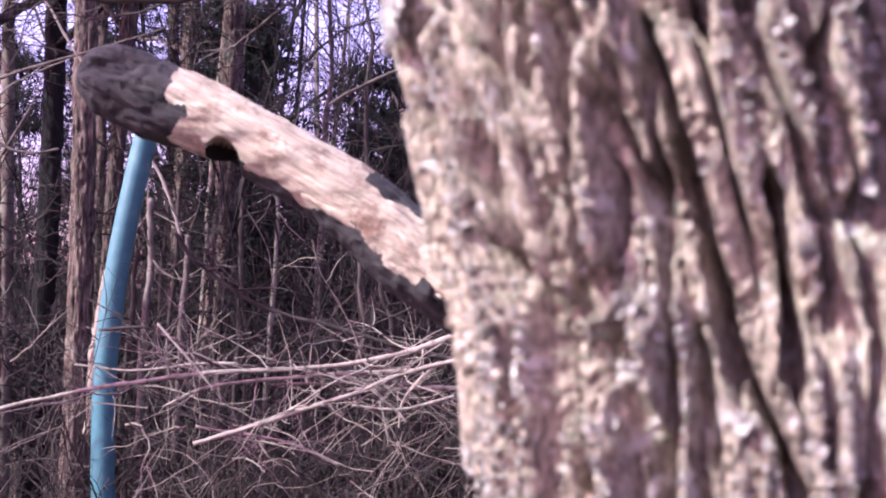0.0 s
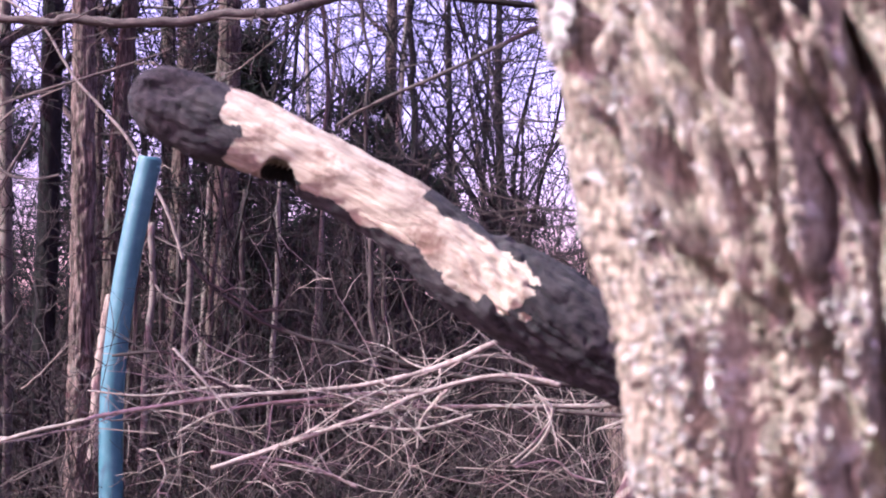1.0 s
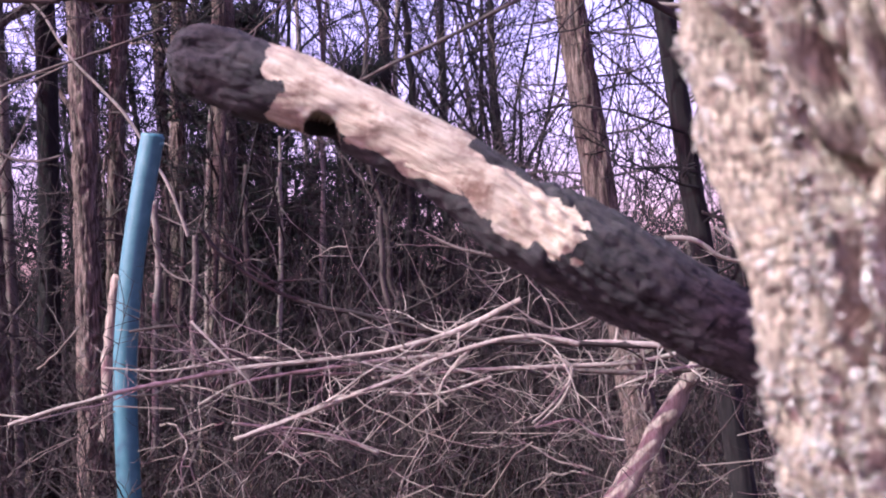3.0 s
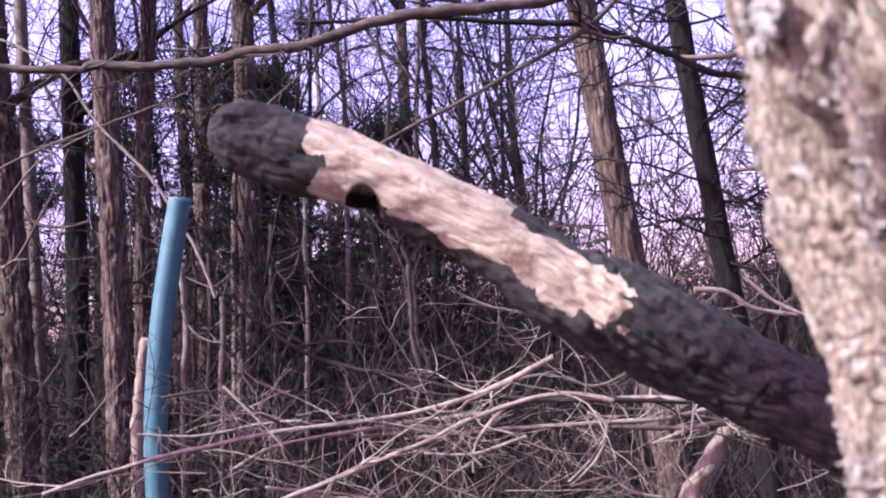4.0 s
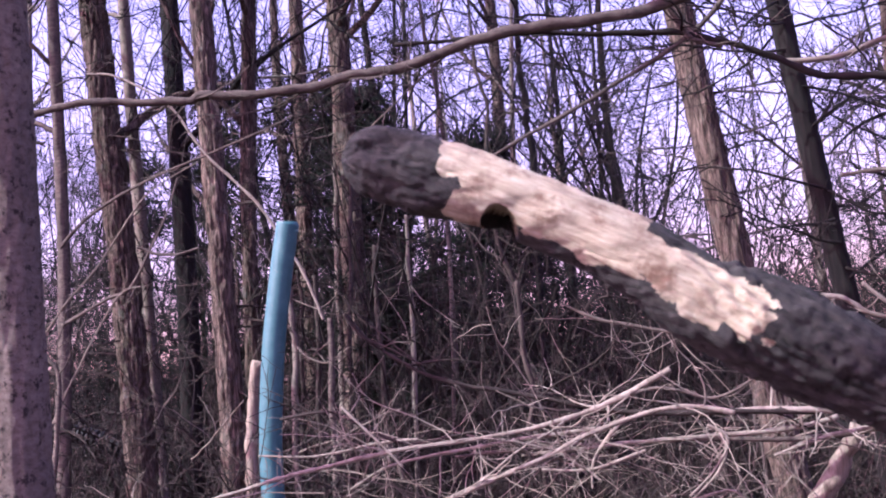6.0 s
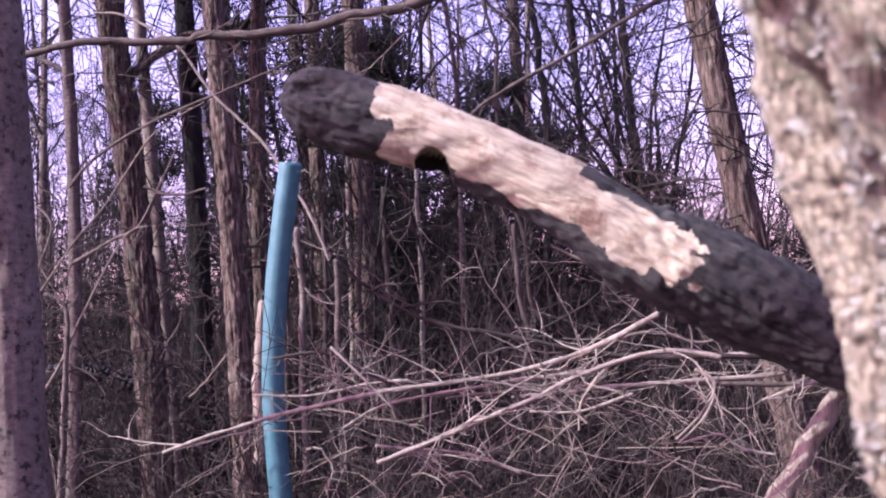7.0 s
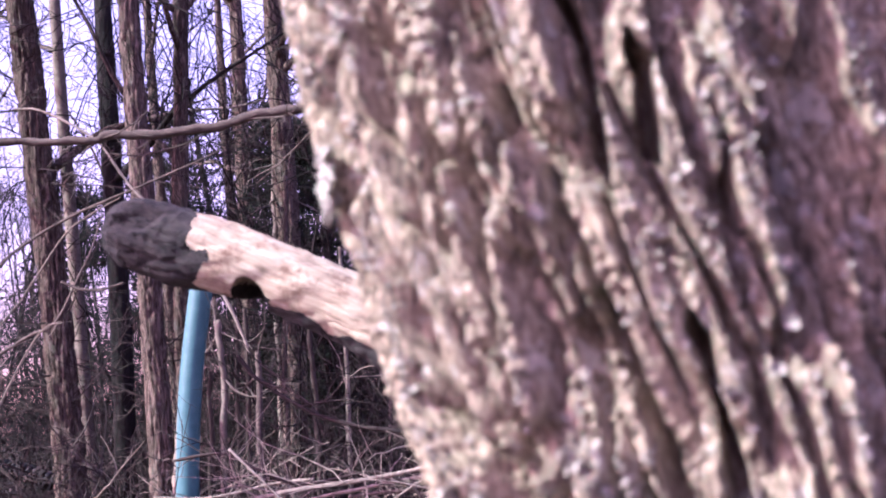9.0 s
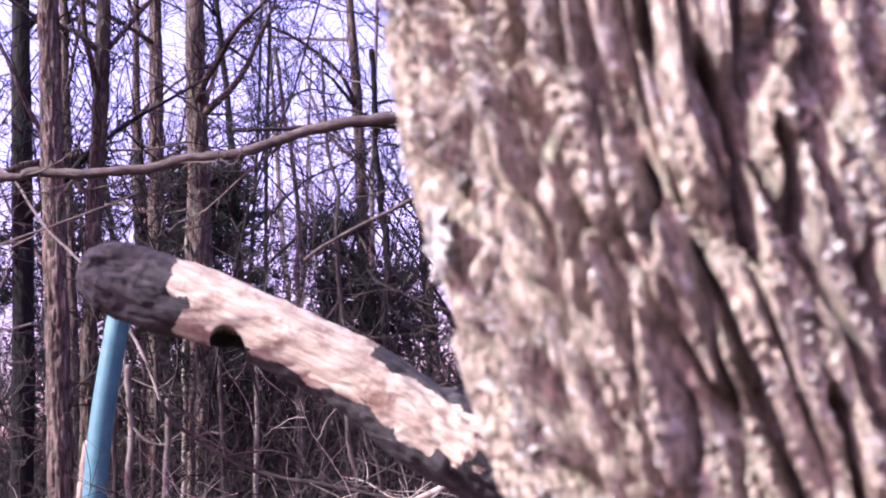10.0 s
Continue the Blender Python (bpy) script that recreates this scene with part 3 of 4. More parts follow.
def standing_tree(name, label, material, foot, top, radius, bow=0.0, sides=44, rings=300, furrow=0.012, limbs=5, seed=1, twigs=True, first=0.30, around=22, wobble=0.05):
    """A bare tree: a trunk from its foot to a height of about 11 m, limbs that rise from it, and twigs."""
    rng = np.random.default_rng(seed)
    tree = tagged(new(name), label, "tree")
    a, c = np.array(foot, float), np.array(top, float)
    end = a + (c - a) * (11.0 / (c - a)[2])
    side = rng.normal(0, wobble, 3)
    pts = [a + (end - a) * t + np.array((bow * math.sin(math.pi * t), 0, 0)) + side * math.sin(t * 9) * np.array((1, 1, 0)) for t in np.linspace(0, 1, 9)]
    pts[0][2] = -0.1
    line = spline(pts, rings)
    # most rings where the walk sees the trunk
    t = np.linspace(0, 1, rings)
    t = np.where(t < 0.75, t / 0.75 * 0.48, 0.48 + (t - 0.75) / 0.25 * 0.52)
    s = np.linspace(0, 1, rings)
    line = np.stack([np.interp(t, s, line[:, k]) for k in range(3)], 1)
    rad = radius * np.interp(t, [0, 0.03, 0.12, 0.4, 1], [1.5, 1.2, 1.06, 0.95, 0.25])
    b = Build()
    tube(b, line, rad, sides, furrowed(seed, around, furrow * 1.4))
    part("trunk", b, material, tree)
    for k in range(limbs):
        h = rng.uniform(first, 0.9)
        i = int(np.searchsorted(t, h))
        az = rng.uniform(0, 2 * math.pi)
        way = np.array((math.cos(az), math.sin(az), rng.uniform(0.4, 1.2)))
        way /= np.linalg.norm(way)
        lim = twig_line(rng, line[i], way, rng.uniform(1.4, 2.8), 12, 0.12)
        b = Build()
        tube(b, lim, np.linspace(rad[i] * 0.42, 0.008, 12), 8)
        limb = part("limb", b, material, tree)
        if twigs:
            f = Build()
            w = crooked(rng, *sprout(rng, lim[None], 14, 0.8, 0.3), 7, 0.2)
            prisms(f, w, np.full(len(w), 0.007), np.full(len(w), 0.003))
            w = crooked(rng, *sprout(rng, w, 6, 0.4, 0.15), 5, 0.25)
            prisms(f, w, np.full(len(w), 0.004), np.full(len(w), 0.0018))
            tagged(part("twig_spray", f, M_TWIG_DARK, limb, smoothed=False), kind="stuff")
    return tree


BARKY = "tall bare forest tree with furrowed grey-brown bark"
T = {}
T["a"] = standing_tree("forest_tree", BARKY, M_BARK, (-3.43, 8.2, 0), (-3.76, 8.2, 8), 0.106, 0.05, 60, 380, 0.016, 6, 11)
T["b"] = standing_tree("pale_tree", "slender tree with pale smooth bark", M_PALE, (-3.46, 8.6, 0), (-3.32, 8.6, 8), 0.050, -0.12, 24, 160, 0.002, 5, 12)
T["c"] = standing_tree("dark_tree", "tree in the shade, with that shade put into its dark bark colour", M_DARK, (-3.36, 8.85, 0), (-3.10, 8.85, 8), 0.080, 0, 32, 200, 0.006, 4, 13)
T["d"] = standing_tree("forest_tree", BARKY, M_BARK, (-2.65, 7.8, 0), (-2.53, 7.8, 8), 0.077, -0.04, 52, 360, 0.013, 5, 14)
T["e"] = standing_tree("forest_tree", BARKY, M_BARK, (-2.53, 8.2, 0), (-2.53, 8.2, 8), 0.058, 0.10, 44, 340, 0.011, 5, 15)
T["f"] = standing_tree("forest_tree", BARKY, M_BARK, (-2.88, 11, 0), (-2.67, 11, 8), 0.079, 0, 36, 240, 0.012, 5, 16)
T["g"] = standing_tree("forest_tree", "tall bare tree with grey bark beside dense brush", M_BARK, (-2.40, 10, 0), (-1.99, 10, 8), 0.100, 0.08, 44, 260, 0.012, 6, 17)
T["h"] = standing_tree("forest_tree", "tall bare tree with a swollen lower trunk and grey bark", M_BARK, (0.93, 7.0, 0), (0.20, 7.0, 8), 0.090, -0.10, 52, 340, 0.010, 7, 18)
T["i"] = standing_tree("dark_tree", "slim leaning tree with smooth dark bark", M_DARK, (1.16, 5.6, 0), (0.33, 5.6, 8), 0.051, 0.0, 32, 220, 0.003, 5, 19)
T["j"] = standing_tree("birch_like_tree", "stout tree with pale banded bark lit by the sun", M_BANDED, (-1.94, 3.6, 0), (-1.89, 3.6, 8), 0.098, 0.0, 60, 420, 0.004, 4, 20)
T["k"] = standing_tree("slender_tree", "slender crooked tree with grey bark", M_BRANCH, (-3.85, 7.6, 0), (-3.55, 7.6, 8), 0.044, 0.10, 24, 160, 0.004, 5, 21)



def side_twigs(tree, x_foot, x_top, y, low, high, count, length, seed, material):
    """Thin level side twigs along the lower trunk of a tree, with finer twigs on them."""
    rng = np.random.default_rng(seed)
    z = rng.uniform(low, high, count)
    start = np.stack([x_foot + (x_top - x_foot) * z / 8, np.full(count, y), z], 1)
    way = np.stack([rng.choice((-1.0, 1.0), count) * rng.uniform(0.6, 1.0, count), rng.normal(0, 0.5, count), rng.normal(0.05, 0.3, count)], 1)
    b = Build()
    w = crooked(rng, start, way, length * rng.uniform(0.5, 1.4, count), 12, 0.11)
    prisms(b, w, np.full(count, 0.0075), np.full(count, 0.003), 5)
    t = crooked(rng, *sprout(rng, w, 7, length * 0.4, 0.1), 7, 0.16)
    prisms(b, t, np.full(len(t), 0.0042), np.full(len(t), 0.002), 4)
    t = crooked(rng, *sprout(rng, t, 3, length * 0.2, 0.05), 5, 0.2)
    prisms(b, t, np.full(len(t), 0.0028), np.full(len(t), 0.0015))
    tagged(part("twig_spray", b, material, tree, smoothed=False), kind="stuff")


side_twigs(T["h"], 0.93, 0.20, 7.0, 1.7, 4.2, 26, 1.0, 301, M_TWIG)
side_twigs(T["i"], 1.16, 0.33, 5.6, 1.6, 3.6, 20, 0.8, 302, M_TWIG_DARK)
side_twigs(T["a"], -3.43, -3.76, 8.2, 1.2, 4.0, 18, 0.8, 303, M_TWIG)
side_twigs(T["d"], -2.65, -2.53, 7.8, 1.0, 4.0, 16, 0.7, 304, M_TWIG)
side_twigs(T["g"], -2.40, -1.99, 10.0, 2.0, 4.8, 26, 0.9, 305, M_TWIG)
side_twigs(T["k"], -3.85, -3.55, 7.6, 1.0, 3.8, 16, 0.7, 306, M_TWIG)

# trees further back in the wood
rng = np.random.default_rng(77)
far_kinds = [
    standing_tree("forest_tree", "slim bare tree in the wood behind", M_BARK, (-1.2, 14, 0), (-1.1, 14, 8), 0.085, 0.1, 20, 110, 0.012, 8, 31, True, 0.16, 13),
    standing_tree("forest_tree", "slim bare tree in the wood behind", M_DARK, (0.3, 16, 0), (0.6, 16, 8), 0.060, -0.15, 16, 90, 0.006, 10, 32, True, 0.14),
    standing_tree("forest_tree", "slim bare tree in the wood behind", M_PALE, (2.6, 15, 0), (2.3, 15, 8), 0.055, 0.2, 16, 90, 0.004, 9, 33, True, 0.14),
]
for ob in far_kinds:
    tagged(ob, group="trees in the wood behind")
placed = 0
while placed < 105:
    behind = placed >= 70
    y = rng.uniform(10.5, 38)
    x = rng.uniform(-0.62, 0.50) * y
    # unseen trees added behind the path to hold back sky light
    if behind:
        az = rng.uniform(0.75, 2 * math.pi - 0.85)
        d = rng.uniform(5, 22)
        x, y = math.sin(az) * d, math.cos(az) * d
        # the sun's way to the clearing stays open
        if (-0.842 * x - 0.54 * y) / d > 0.2:
            continue
    # a thinner stand of trees lets the sky through
    elif -0.10 < x / y < 0.20 and rng.uniform() < 0.75:
        continue
    # the sun's way to the banded tree stays open
    across = (x + 1.94) * -0.467 + (y - 3.6) * 0.884
    if abs(across) < 0.9 and x < -2.2:
        x, y = x + 1.6 * 0.467, y - 1.6 * 0.884
    placed += 1
    q = (0, 1, 1, 2)[rng.integers(0, 4)]
    s = rng.uniform(0.35, 1.0) * (1.5 if behind else 1)
    c = copy_thing(far_kinds[q], Matrix())
    base = Vector(((-1.2, 14, 0), (0.3, 16, 0), (2.6, 15, 0))[q])
    lean = Matrix.Rotation(rng.normal(0, 0.05), 4, "X") @ Matrix.Rotation(rng.normal(0, 0.05), 4, "Y")
    c.matrix_basis = Matrix.Translation((x, y, 0)) @ lean @ Matrix.Rotation(rng.uniform(0, 6.28), 4, "Z") @ Matrix.Diagonal((s, s, rng.uniform(0.7, 1.1), 1)) @ Matrix.Translation(-base)

# unseen trees added behind the path; their trunks shade parts of the leaning trunk
for k, (px, py, r) in enumerate(((-4.36, -0.80, 0.120), (-5.91, -1.22, 0.024))):
    standing_tree("forest_tree", "unseen bare tree added to shade the leaning trunk", M_BARK, (px, py, 0), (px, py, 8), r, 0, 24, 80, 0.01, 3, 50 + k, False, 0.8, 17, 0.0)

# ---- branches and sticks traced through the open wood ----
def stick(name, label, material, points, r0, r1, category="branch", sprigs=0, length=0.3, seed=1, sides=10, group="", crook=0.9):
    rng = np.random.default_rng(seed)
    thing = tagged(new(name), label, category, group)
    n = max(24, 8 * len(points))
    line = spline(points, n)
    line = line + np.stack([fbm(line * 4 + q * 7.7, 3, seed) for q in range(3)], 1) * min(r0, r1) * crook
    b = Build()
    tube(b, line, np.linspace(r0, r1, n), sides, lambda a, t, p: fbm(p * 25, 2, seed) * r1 * 0.25)
    part("stem", b, material, thing)
    for _ in range(sprigs):
        k = int(n * rng.uniform(0.05, 0.95))
        way = line[min(k + 1, n - 1)] - line[k - 1]
        way = way / np.linalg.norm(way) * rng.choice((-1, 1)) * rng.uniform(0.3, 1.0) + rng.normal(0, 0.55, 3)
        w = crooked(rng, line[k][None], way[None], np.array([length * rng.uniform(0.5, 1.7)]), 8, 0.17)
        r = max(r1 * 0.42, 0.0022) * rng.uniform(0.5, 1.0)
        b = Build()
        prisms(b, w, np.array([r]), np.array([r * 0.4]), 5)
        w = crooked(rng, *sprout(rng, w, 4, length * 0.45, 0.1), 6, 0.2)
        prisms(b, w, np.full(len(w), r * 0.55), np.full(len(w), r * 0.25), 4)
        part("twig", b, material, thing)
    return thing


GREY = "crooked grey branch reaching across the wood"
stick("overhanging_branch", "long grey overhanging branch with a knotty bend", M_BRANCH, [(0.591, 4.900, 3.064), (0.403, 4.900, 3.011), (0.169, 4.900, 2.961), (-0.155, 4.900, 2.943), (-0.434, 4.900, 2.933), (-0.623, 4.900, 2.890), (-0.860, 4.900, 2.857), (-1.050, 4.900, 2.834), (-1.240, 4.900, 2.807), (-1.477, 4.900, 2.824), (-1.702, 4.900, 2.853), (-1.764, 4.900, 2.818), (-1.955, 4.900, 2.836), (-2.195, 4.900, 2.862), (-2.414, 4.900, 2.853), (-2.561, 4.900, 2.822)], 0.026, 0.015, "branch", 14, 0.45, 1, 14, "", 1.5)
stick("overhanging_branch", GREY, M_TWIG_DARK, [(-0.870, 5.000, 2.978), (-0.584, 5.000, 2.959), (-0.393, 5.000, 2.956), (0.167, 5.000, 2.884), (0.341, 5.000, 2.856), (0.576, 5.000, 2.764), (0.817, 5.000, 2.627), (1.064, 5.000, 2.589), (1.241, 5.000, 2.543), (1.551, 5.000, 2.488)], 0.010, 0.018, "branch", 10, 0.4, 2)
stick("overhanging_branch", GREY, M_BRANCH, [(0.632, 5.000, 3.120), (0.528, 5.000, 3.008), (0.339, 5.000, 2.844), (-0.087, 5.000, 2.630), (-0.476, 5.000, 2.459), (-0.598, 5.000, 2.388)], 0.013, 0.006, "branch", 6, 0.3, 3)
stick("overhanging_branch", GREY, M_BRANCH, [(0.167, 5.000, 3.163), (0.271, 5.000, 2.995), (0.339, 5.000, 2.844), (0.462, 5.000, 2.785)], 0.012, 0.010, "branch", 3, 0.3, 4)
stick("overhanging_branch", GREY, M_DEADWOOD, [(0.755, 5.200, 2.735), (0.959, 5.200, 2.738), (1.155, 5.200, 2.783), (1.372, 5.200, 2.808), (1.609, 5.200, 2.823)], 0.013, 0.013, "branch", 5, 0.4, 5)
stick("overhanging_branch", GREY, M_DEADWOOD, [(0.952, 5.400, 2.262), (1.124, 5.400, 2.260), (1.319, 5.400, 2.253), (1.615, 5.400, 2.297)], 0.010, 0.014, "branch", 5, 0.4, 6)
stick("bent_stick", "long bent pale bare stick hanging through the trees", M_STICK, [(-3.218, 7.200, 3.717), (-3.002, 7.200, 3.662), (-2.685, 7.200, 3.434), (-2.466, 7.200, 3.093), (-2.179, 7.200, 2.768), (-1.951, 7.200, 2.382), (-1.852, 7.200, 2.132), (-1.804, 7.200, 1.985)], 0.008, 0.011, "stick", 0, 0.3, 7)
stick("thin_branch", GREY, M_BRANCH, [(-3.469, 7.200, 2.607), (-3.247, 7.200, 2.802), (-2.846, 7.200, 2.982), (-2.466, 7.200, 3.093), (-2.051, 7.200, 3.218), (-1.888, 7.200, 3.275)], 0.012, 0.005, "branch", 5, 0.5, 8)
stick("thin_branch", GREY, M_BRANCH, [(-3.386, 7.000, 2.101), (-3.104, 7.000, 2.231), (-2.929, 7.000, 2.303), (-2.709, 7.000, 2.661), (-2.594, 7.000, 2.926)], 0.012, 0.005, "branch", 6, 0.5, 38)
stick("arching_branch", "thin arching branch of a fallen crown", M_TWIG, [(-1.007, 4.200, 1.805), (-0.944, 4.200, 1.714), (-0.814, 4.200, 1.609), (-0.702, 4.200, 1.552), (-0.551, 4.200, 1.505), (-0.364, 4.200, 1.459), (-0.178, 4.200, 1.403), (0.007, 4.200, 1.369), (0.250, 4.200, 1.356), (0.544, 4.200, 1.335), (0.781, 4.200, 1.309)], 0.0067, 0.0112, "branch", 12, 0.35, 9)
DOWN = "sunlit bare branch of a fallen crown"
stick("fallen_branch", DOWN, M_STICK, [(-1.653, 4.100, 1.185), (-1.498, 4.100, 1.227), (-1.249, 4.100, 1.278), (-1.040, 4.100, 1.310), (-0.813, 4.100, 1.337), (-0.551, 4.100, 1.354), (-0.364, 4.100, 1.374), (-0.176, 4.100, 1.415), (-0.063, 4.100, 1.454), (0.061, 4.100, 1.509)], 0.0060, 0.0105, "branch", 16, 0.32, 10, 10, "fallen branches")
stick("fallen_branch", DOWN, M_STICK, [(-0.882, 4.000, 1.113), (-0.660, 4.000, 1.183), (-0.384, 4.000, 1.274), (-0.254, 4.000, 1.327), (-0.071, 4.000, 1.385), (0.108, 4.000, 1.395), (0.230, 4.000, 1.364)], 0.0075, 0.0083, "branch", 14, 0.3, 11, 10, "fallen branches")
stick("fallen_branch", DOWN, M_BRANCH, [(-0.694, 4.300, 1.281), (-0.440, 4.300, 1.287), (-0.092, 4.300, 1.279), (0.195, 4.300, 1.269), (0.440, 4.300, 1.242), (0.591, 4.300, 1.245), (0.801, 4.300, 1.264)], 0.0060, 0.0105, "branch", 14, 0.3, 12, 10, "fallen branches")
stick("fallen_branch", DOWN, M_STICK, [(0.155, 4.100, 1.329), (0.201, 4.100, 1.299), (0.208, 4.100, 1.254), (0.151, 4.100, 1.176), (0.072, 4.100, 1.110)], 0.0067, 0.0037, "branch", 5, 0.2, 13, 10, "fallen branches")
stick("fallen_branch", DOWN, M_TWIG, [(-1.269, 4.200, 1.469), (-1.093, 4.200, 1.476), (-0.980, 4.200, 1.412), (-0.830, 4.200, 1.345), (-0.579, 4.200, 1.365), (-0.451, 4.200, 1.300), (-0.417, 4.200, 1.242)], 0.0045, 0.0060, "branch", 10, 0.28, 14, 10, "fallen branches")
stick("fallen_branch", DOWN, M_STICK, [(-1.006, 4.000, 1.496), (-0.903, 4.000, 1.381), (-0.826, 4.000, 1.286)], 0.0045, 0.0030, "branch", 5, 0.2, 15, 10, "fallen branches")
stick("fallen_branch", DOWN, M_BRANCH, [(-0.178, 4.300, 1.409), (0.019, 4.300, 1.453), (0.207, 4.300, 1.401), (0.366, 4.300, 1.466), (0.467, 4.300, 1.535)], 0.0060, 0.0037, "branch", 8, 0.25, 16, 10, "fallen branches")
# more of the fallen crown's branches, lying across one another
stick("fallen_branch", DOWN, M_STICK, [(0.142, 4.200, 1.362), (0.243, 4.200, 1.361), (0.369, 4.200, 1.357), (0.475, 4.200, 1.345), (0.572, 4.200, 1.336)], 0.0085, 0.0125, "branch", 5, 0.25, 120, 10, "fallen branches")
stick("fallen_branch", DOWN, M_STICK, [(-0.463, 4.300, 1.270), (-0.307, 4.300, 1.272), (-0.152, 4.300, 1.278), (0.038, 4.300, 1.280), (0.207, 4.300, 1.277), (0.411, 4.300, 1.277), (0.596, 4.300, 1.300)], 0.0055, 0.0095, "branch", 14, 0.28, 121, 10, "fallen branches")
stick("fallen_branch", DOWN, M_STICK, [(0.368, 4.250, 1.201), (0.452, 4.250, 1.226), (0.563, 4.250, 1.250), (0.704, 4.250, 1.267)], 0.005, 0.009, "branch", 5, 0.22, 122, 10, "fallen branches")
stick("fallen_branch", DOWN, M_STICK, [(0.198, 4.200, 1.283), (0.216, 4.200, 1.241), (0.187, 4.200, 1.175), (0.131, 4.200, 1.118), (0.087, 4.200, 1.084)], 0.006, 0.0035, "branch", 3, 0.15, 123, 10, "fallen branches")
stick("fallen_branch", DOWN, M_STICK, [(-0.233, 4.100, 1.157), (-0.223, 4.100, 1.231), (-0.178, 4.100, 1.301), (-0.118, 4.100, 1.360)], 0.004, 0.006, "branch", 3, 0.15, 124, 10, "fallen branches")
stick("fallen_branch", DOWN, M_TWIG, [(-0.459, 5.000, 1.922), (-0.457, 5.000, 1.759), (-0.458, 5.000, 1.620), (-0.435, 5.000, 1.457), (-0.477, 5.000, 1.322), (-0.480, 5.000, 1.163)], 0.009, 0.011, "branch", 8, 0.3, 125, 10, "fallen branches")
stick("fallen_branch", DOWN, M_STICK, [(-1.421, 4.400, 1.342), (-1.252, 4.400, 1.325), (-1.124, 4.400, 1.330), (-0.976, 4.400, 1.350), (-0.831, 4.400, 1.349)], 0.004, 0.006, "branch", 6, 0.22, 126, 10, "fallen branches")
stick("fallen_branch", DOWN, M_STICK, [(-1.069, 4.300, 1.204), (-0.942, 4.300, 1.265), (-0.779, 4.300, 1.293), (-0.618, 4.300, 1.310), (-0.439, 4.300, 1.326), (-0.166, 4.300, 1.335)], 0.005, 0.008, "branch", 12, 0.25, 127, 10, "fallen branches")
stick("fallen_branch", DOWN, M_STICK, [(-0.952, 4.300, 1.137), (-0.833, 4.300, 1.120), (-0.734, 4.300, 1.108), (-0.598, 4.300, 1.076), (-0.448, 4.300, 1.008)], 0.005, 0.007, "branch", 8, 0.22, 128, 10, "fallen branches")
stick("fallen_branch", DOWN, M_STICK, [(0.099, 4.400, 1.061), (0.235, 4.400, 1.083), (0.305, 4.400, 1.029), (0.414, 4.400, 0.998)], 0.0045, 0.006, "branch", 5, 0.2, 129, 10, "fallen branches")
stick("fallen_branch", DOWN, M_BRANCH, [(-1.099, 4.600, 1.411), (-0.994, 4.600, 1.350), (-0.956, 4.600, 1.283), (-0.930, 4.600, 1.197)], 0.004, 0.006, "branch", 4, 0.2, 130, 10, "fallen branches")
stick("fallen_branch", DOWN, M_STICK, [(-0.386, 4.100, 1.233), (-0.268, 4.100, 1.221), (-0.176, 4.100, 1.227), (-0.046, 4.100, 1.260)], 0.004, 0.006, "branch", 5, 0.2, 131, 10, "fallen branches")
stick("pale_twig", "thin pale twig below the leaning trunk", M_DEADWOOD, [(-0.280, 4.400, 1.780), (-0.155, 4.400, 1.711), (-0.038, 4.400, 1.676), (0.127, 4.400, 1.630), (0.272, 4.400, 1.590)], 0.004, 0.008, "twig", 6, 0.25, 17)
stick("leaning_pole", "split bleached pole leaning in the brush", M_POLE, [(0.681, 4.400, 1.263), (0.635, 4.400, 1.189), (0.544, 4.400, 1.055), (0.309, 4.400, 0.708)], 0.030, 0.038, "pole", 0, 0.3, 18, 40, "", 0.03)
stick("dark_limb", "dark forked limb rising from the brush", M_DARK, [(1.792, 5.700, 2.522), (1.461, 5.700, 2.097), (1.277, 5.700, 1.823), (1.157, 5.700, 1.598), (1.100, 5.700, 1.344), (1.060, 5.700, 0.838)], 0.036, 0.05, "limb", 5, 0.6, 19, 16)
stick("fallen_branch", DOWN, M_STICK, [(0.756, 5.400, 1.754), (0.899, 5.400, 1.727), (1.012, 5.400, 1.649), (1.202, 5.400, 1.611)], 0.0135, 0.0090, "branch", 4, 0.3, 20, 10, "fallen branches")
stick("fallen_branch", DOWN, M_STICK, [(0.956, 5.300, 1.783), (1.086, 5.300, 1.659), (1.310, 5.300, 1.552), (1.492, 5.300, 1.491)], 0.0075, 0.0090, "branch", 5, 0.3, 21, 10, "fallen branches")
stick("thin_branch", GREY, M_DEADWOOD, [(-3.422, 6.600, 1.318), (-3.293, 6.600, 1.505), (-3.225, 6.600, 1.631), (-3.126, 6.600, 1.804), (-2.932, 6.600, 2.099), (-2.811, 6.600, 2.226), (-2.707, 6.600, 2.242)], 0.009, 0.005, "branch", 6, 0.4, 70)
stick("thin_branch", GREY, M_DEADWOOD, [(-3.477, 6.600, 1.833), (-3.323, 6.600, 2.002), (-3.169, 6.600, 2.187), (-2.982, 6.600, 2.368), (-2.678, 6.600, 2.733), (-2.533, 6.600, 2.834), (-2.315, 6.600, 2.925)], 0.008, 0.005, "branch", 6, 0.4, 71)
stick("thin_branch", GREY, M_DEADWOOD, [(-3.436, 6.400, 2.623), (-3.342, 6.400, 2.467), (-3.199, 6.400, 2.291), (-3.283, 6.400, 2.058), (-3.350, 6.400, 1.823)], 0.007, 0.004, "branch", 6, 0.3, 72)
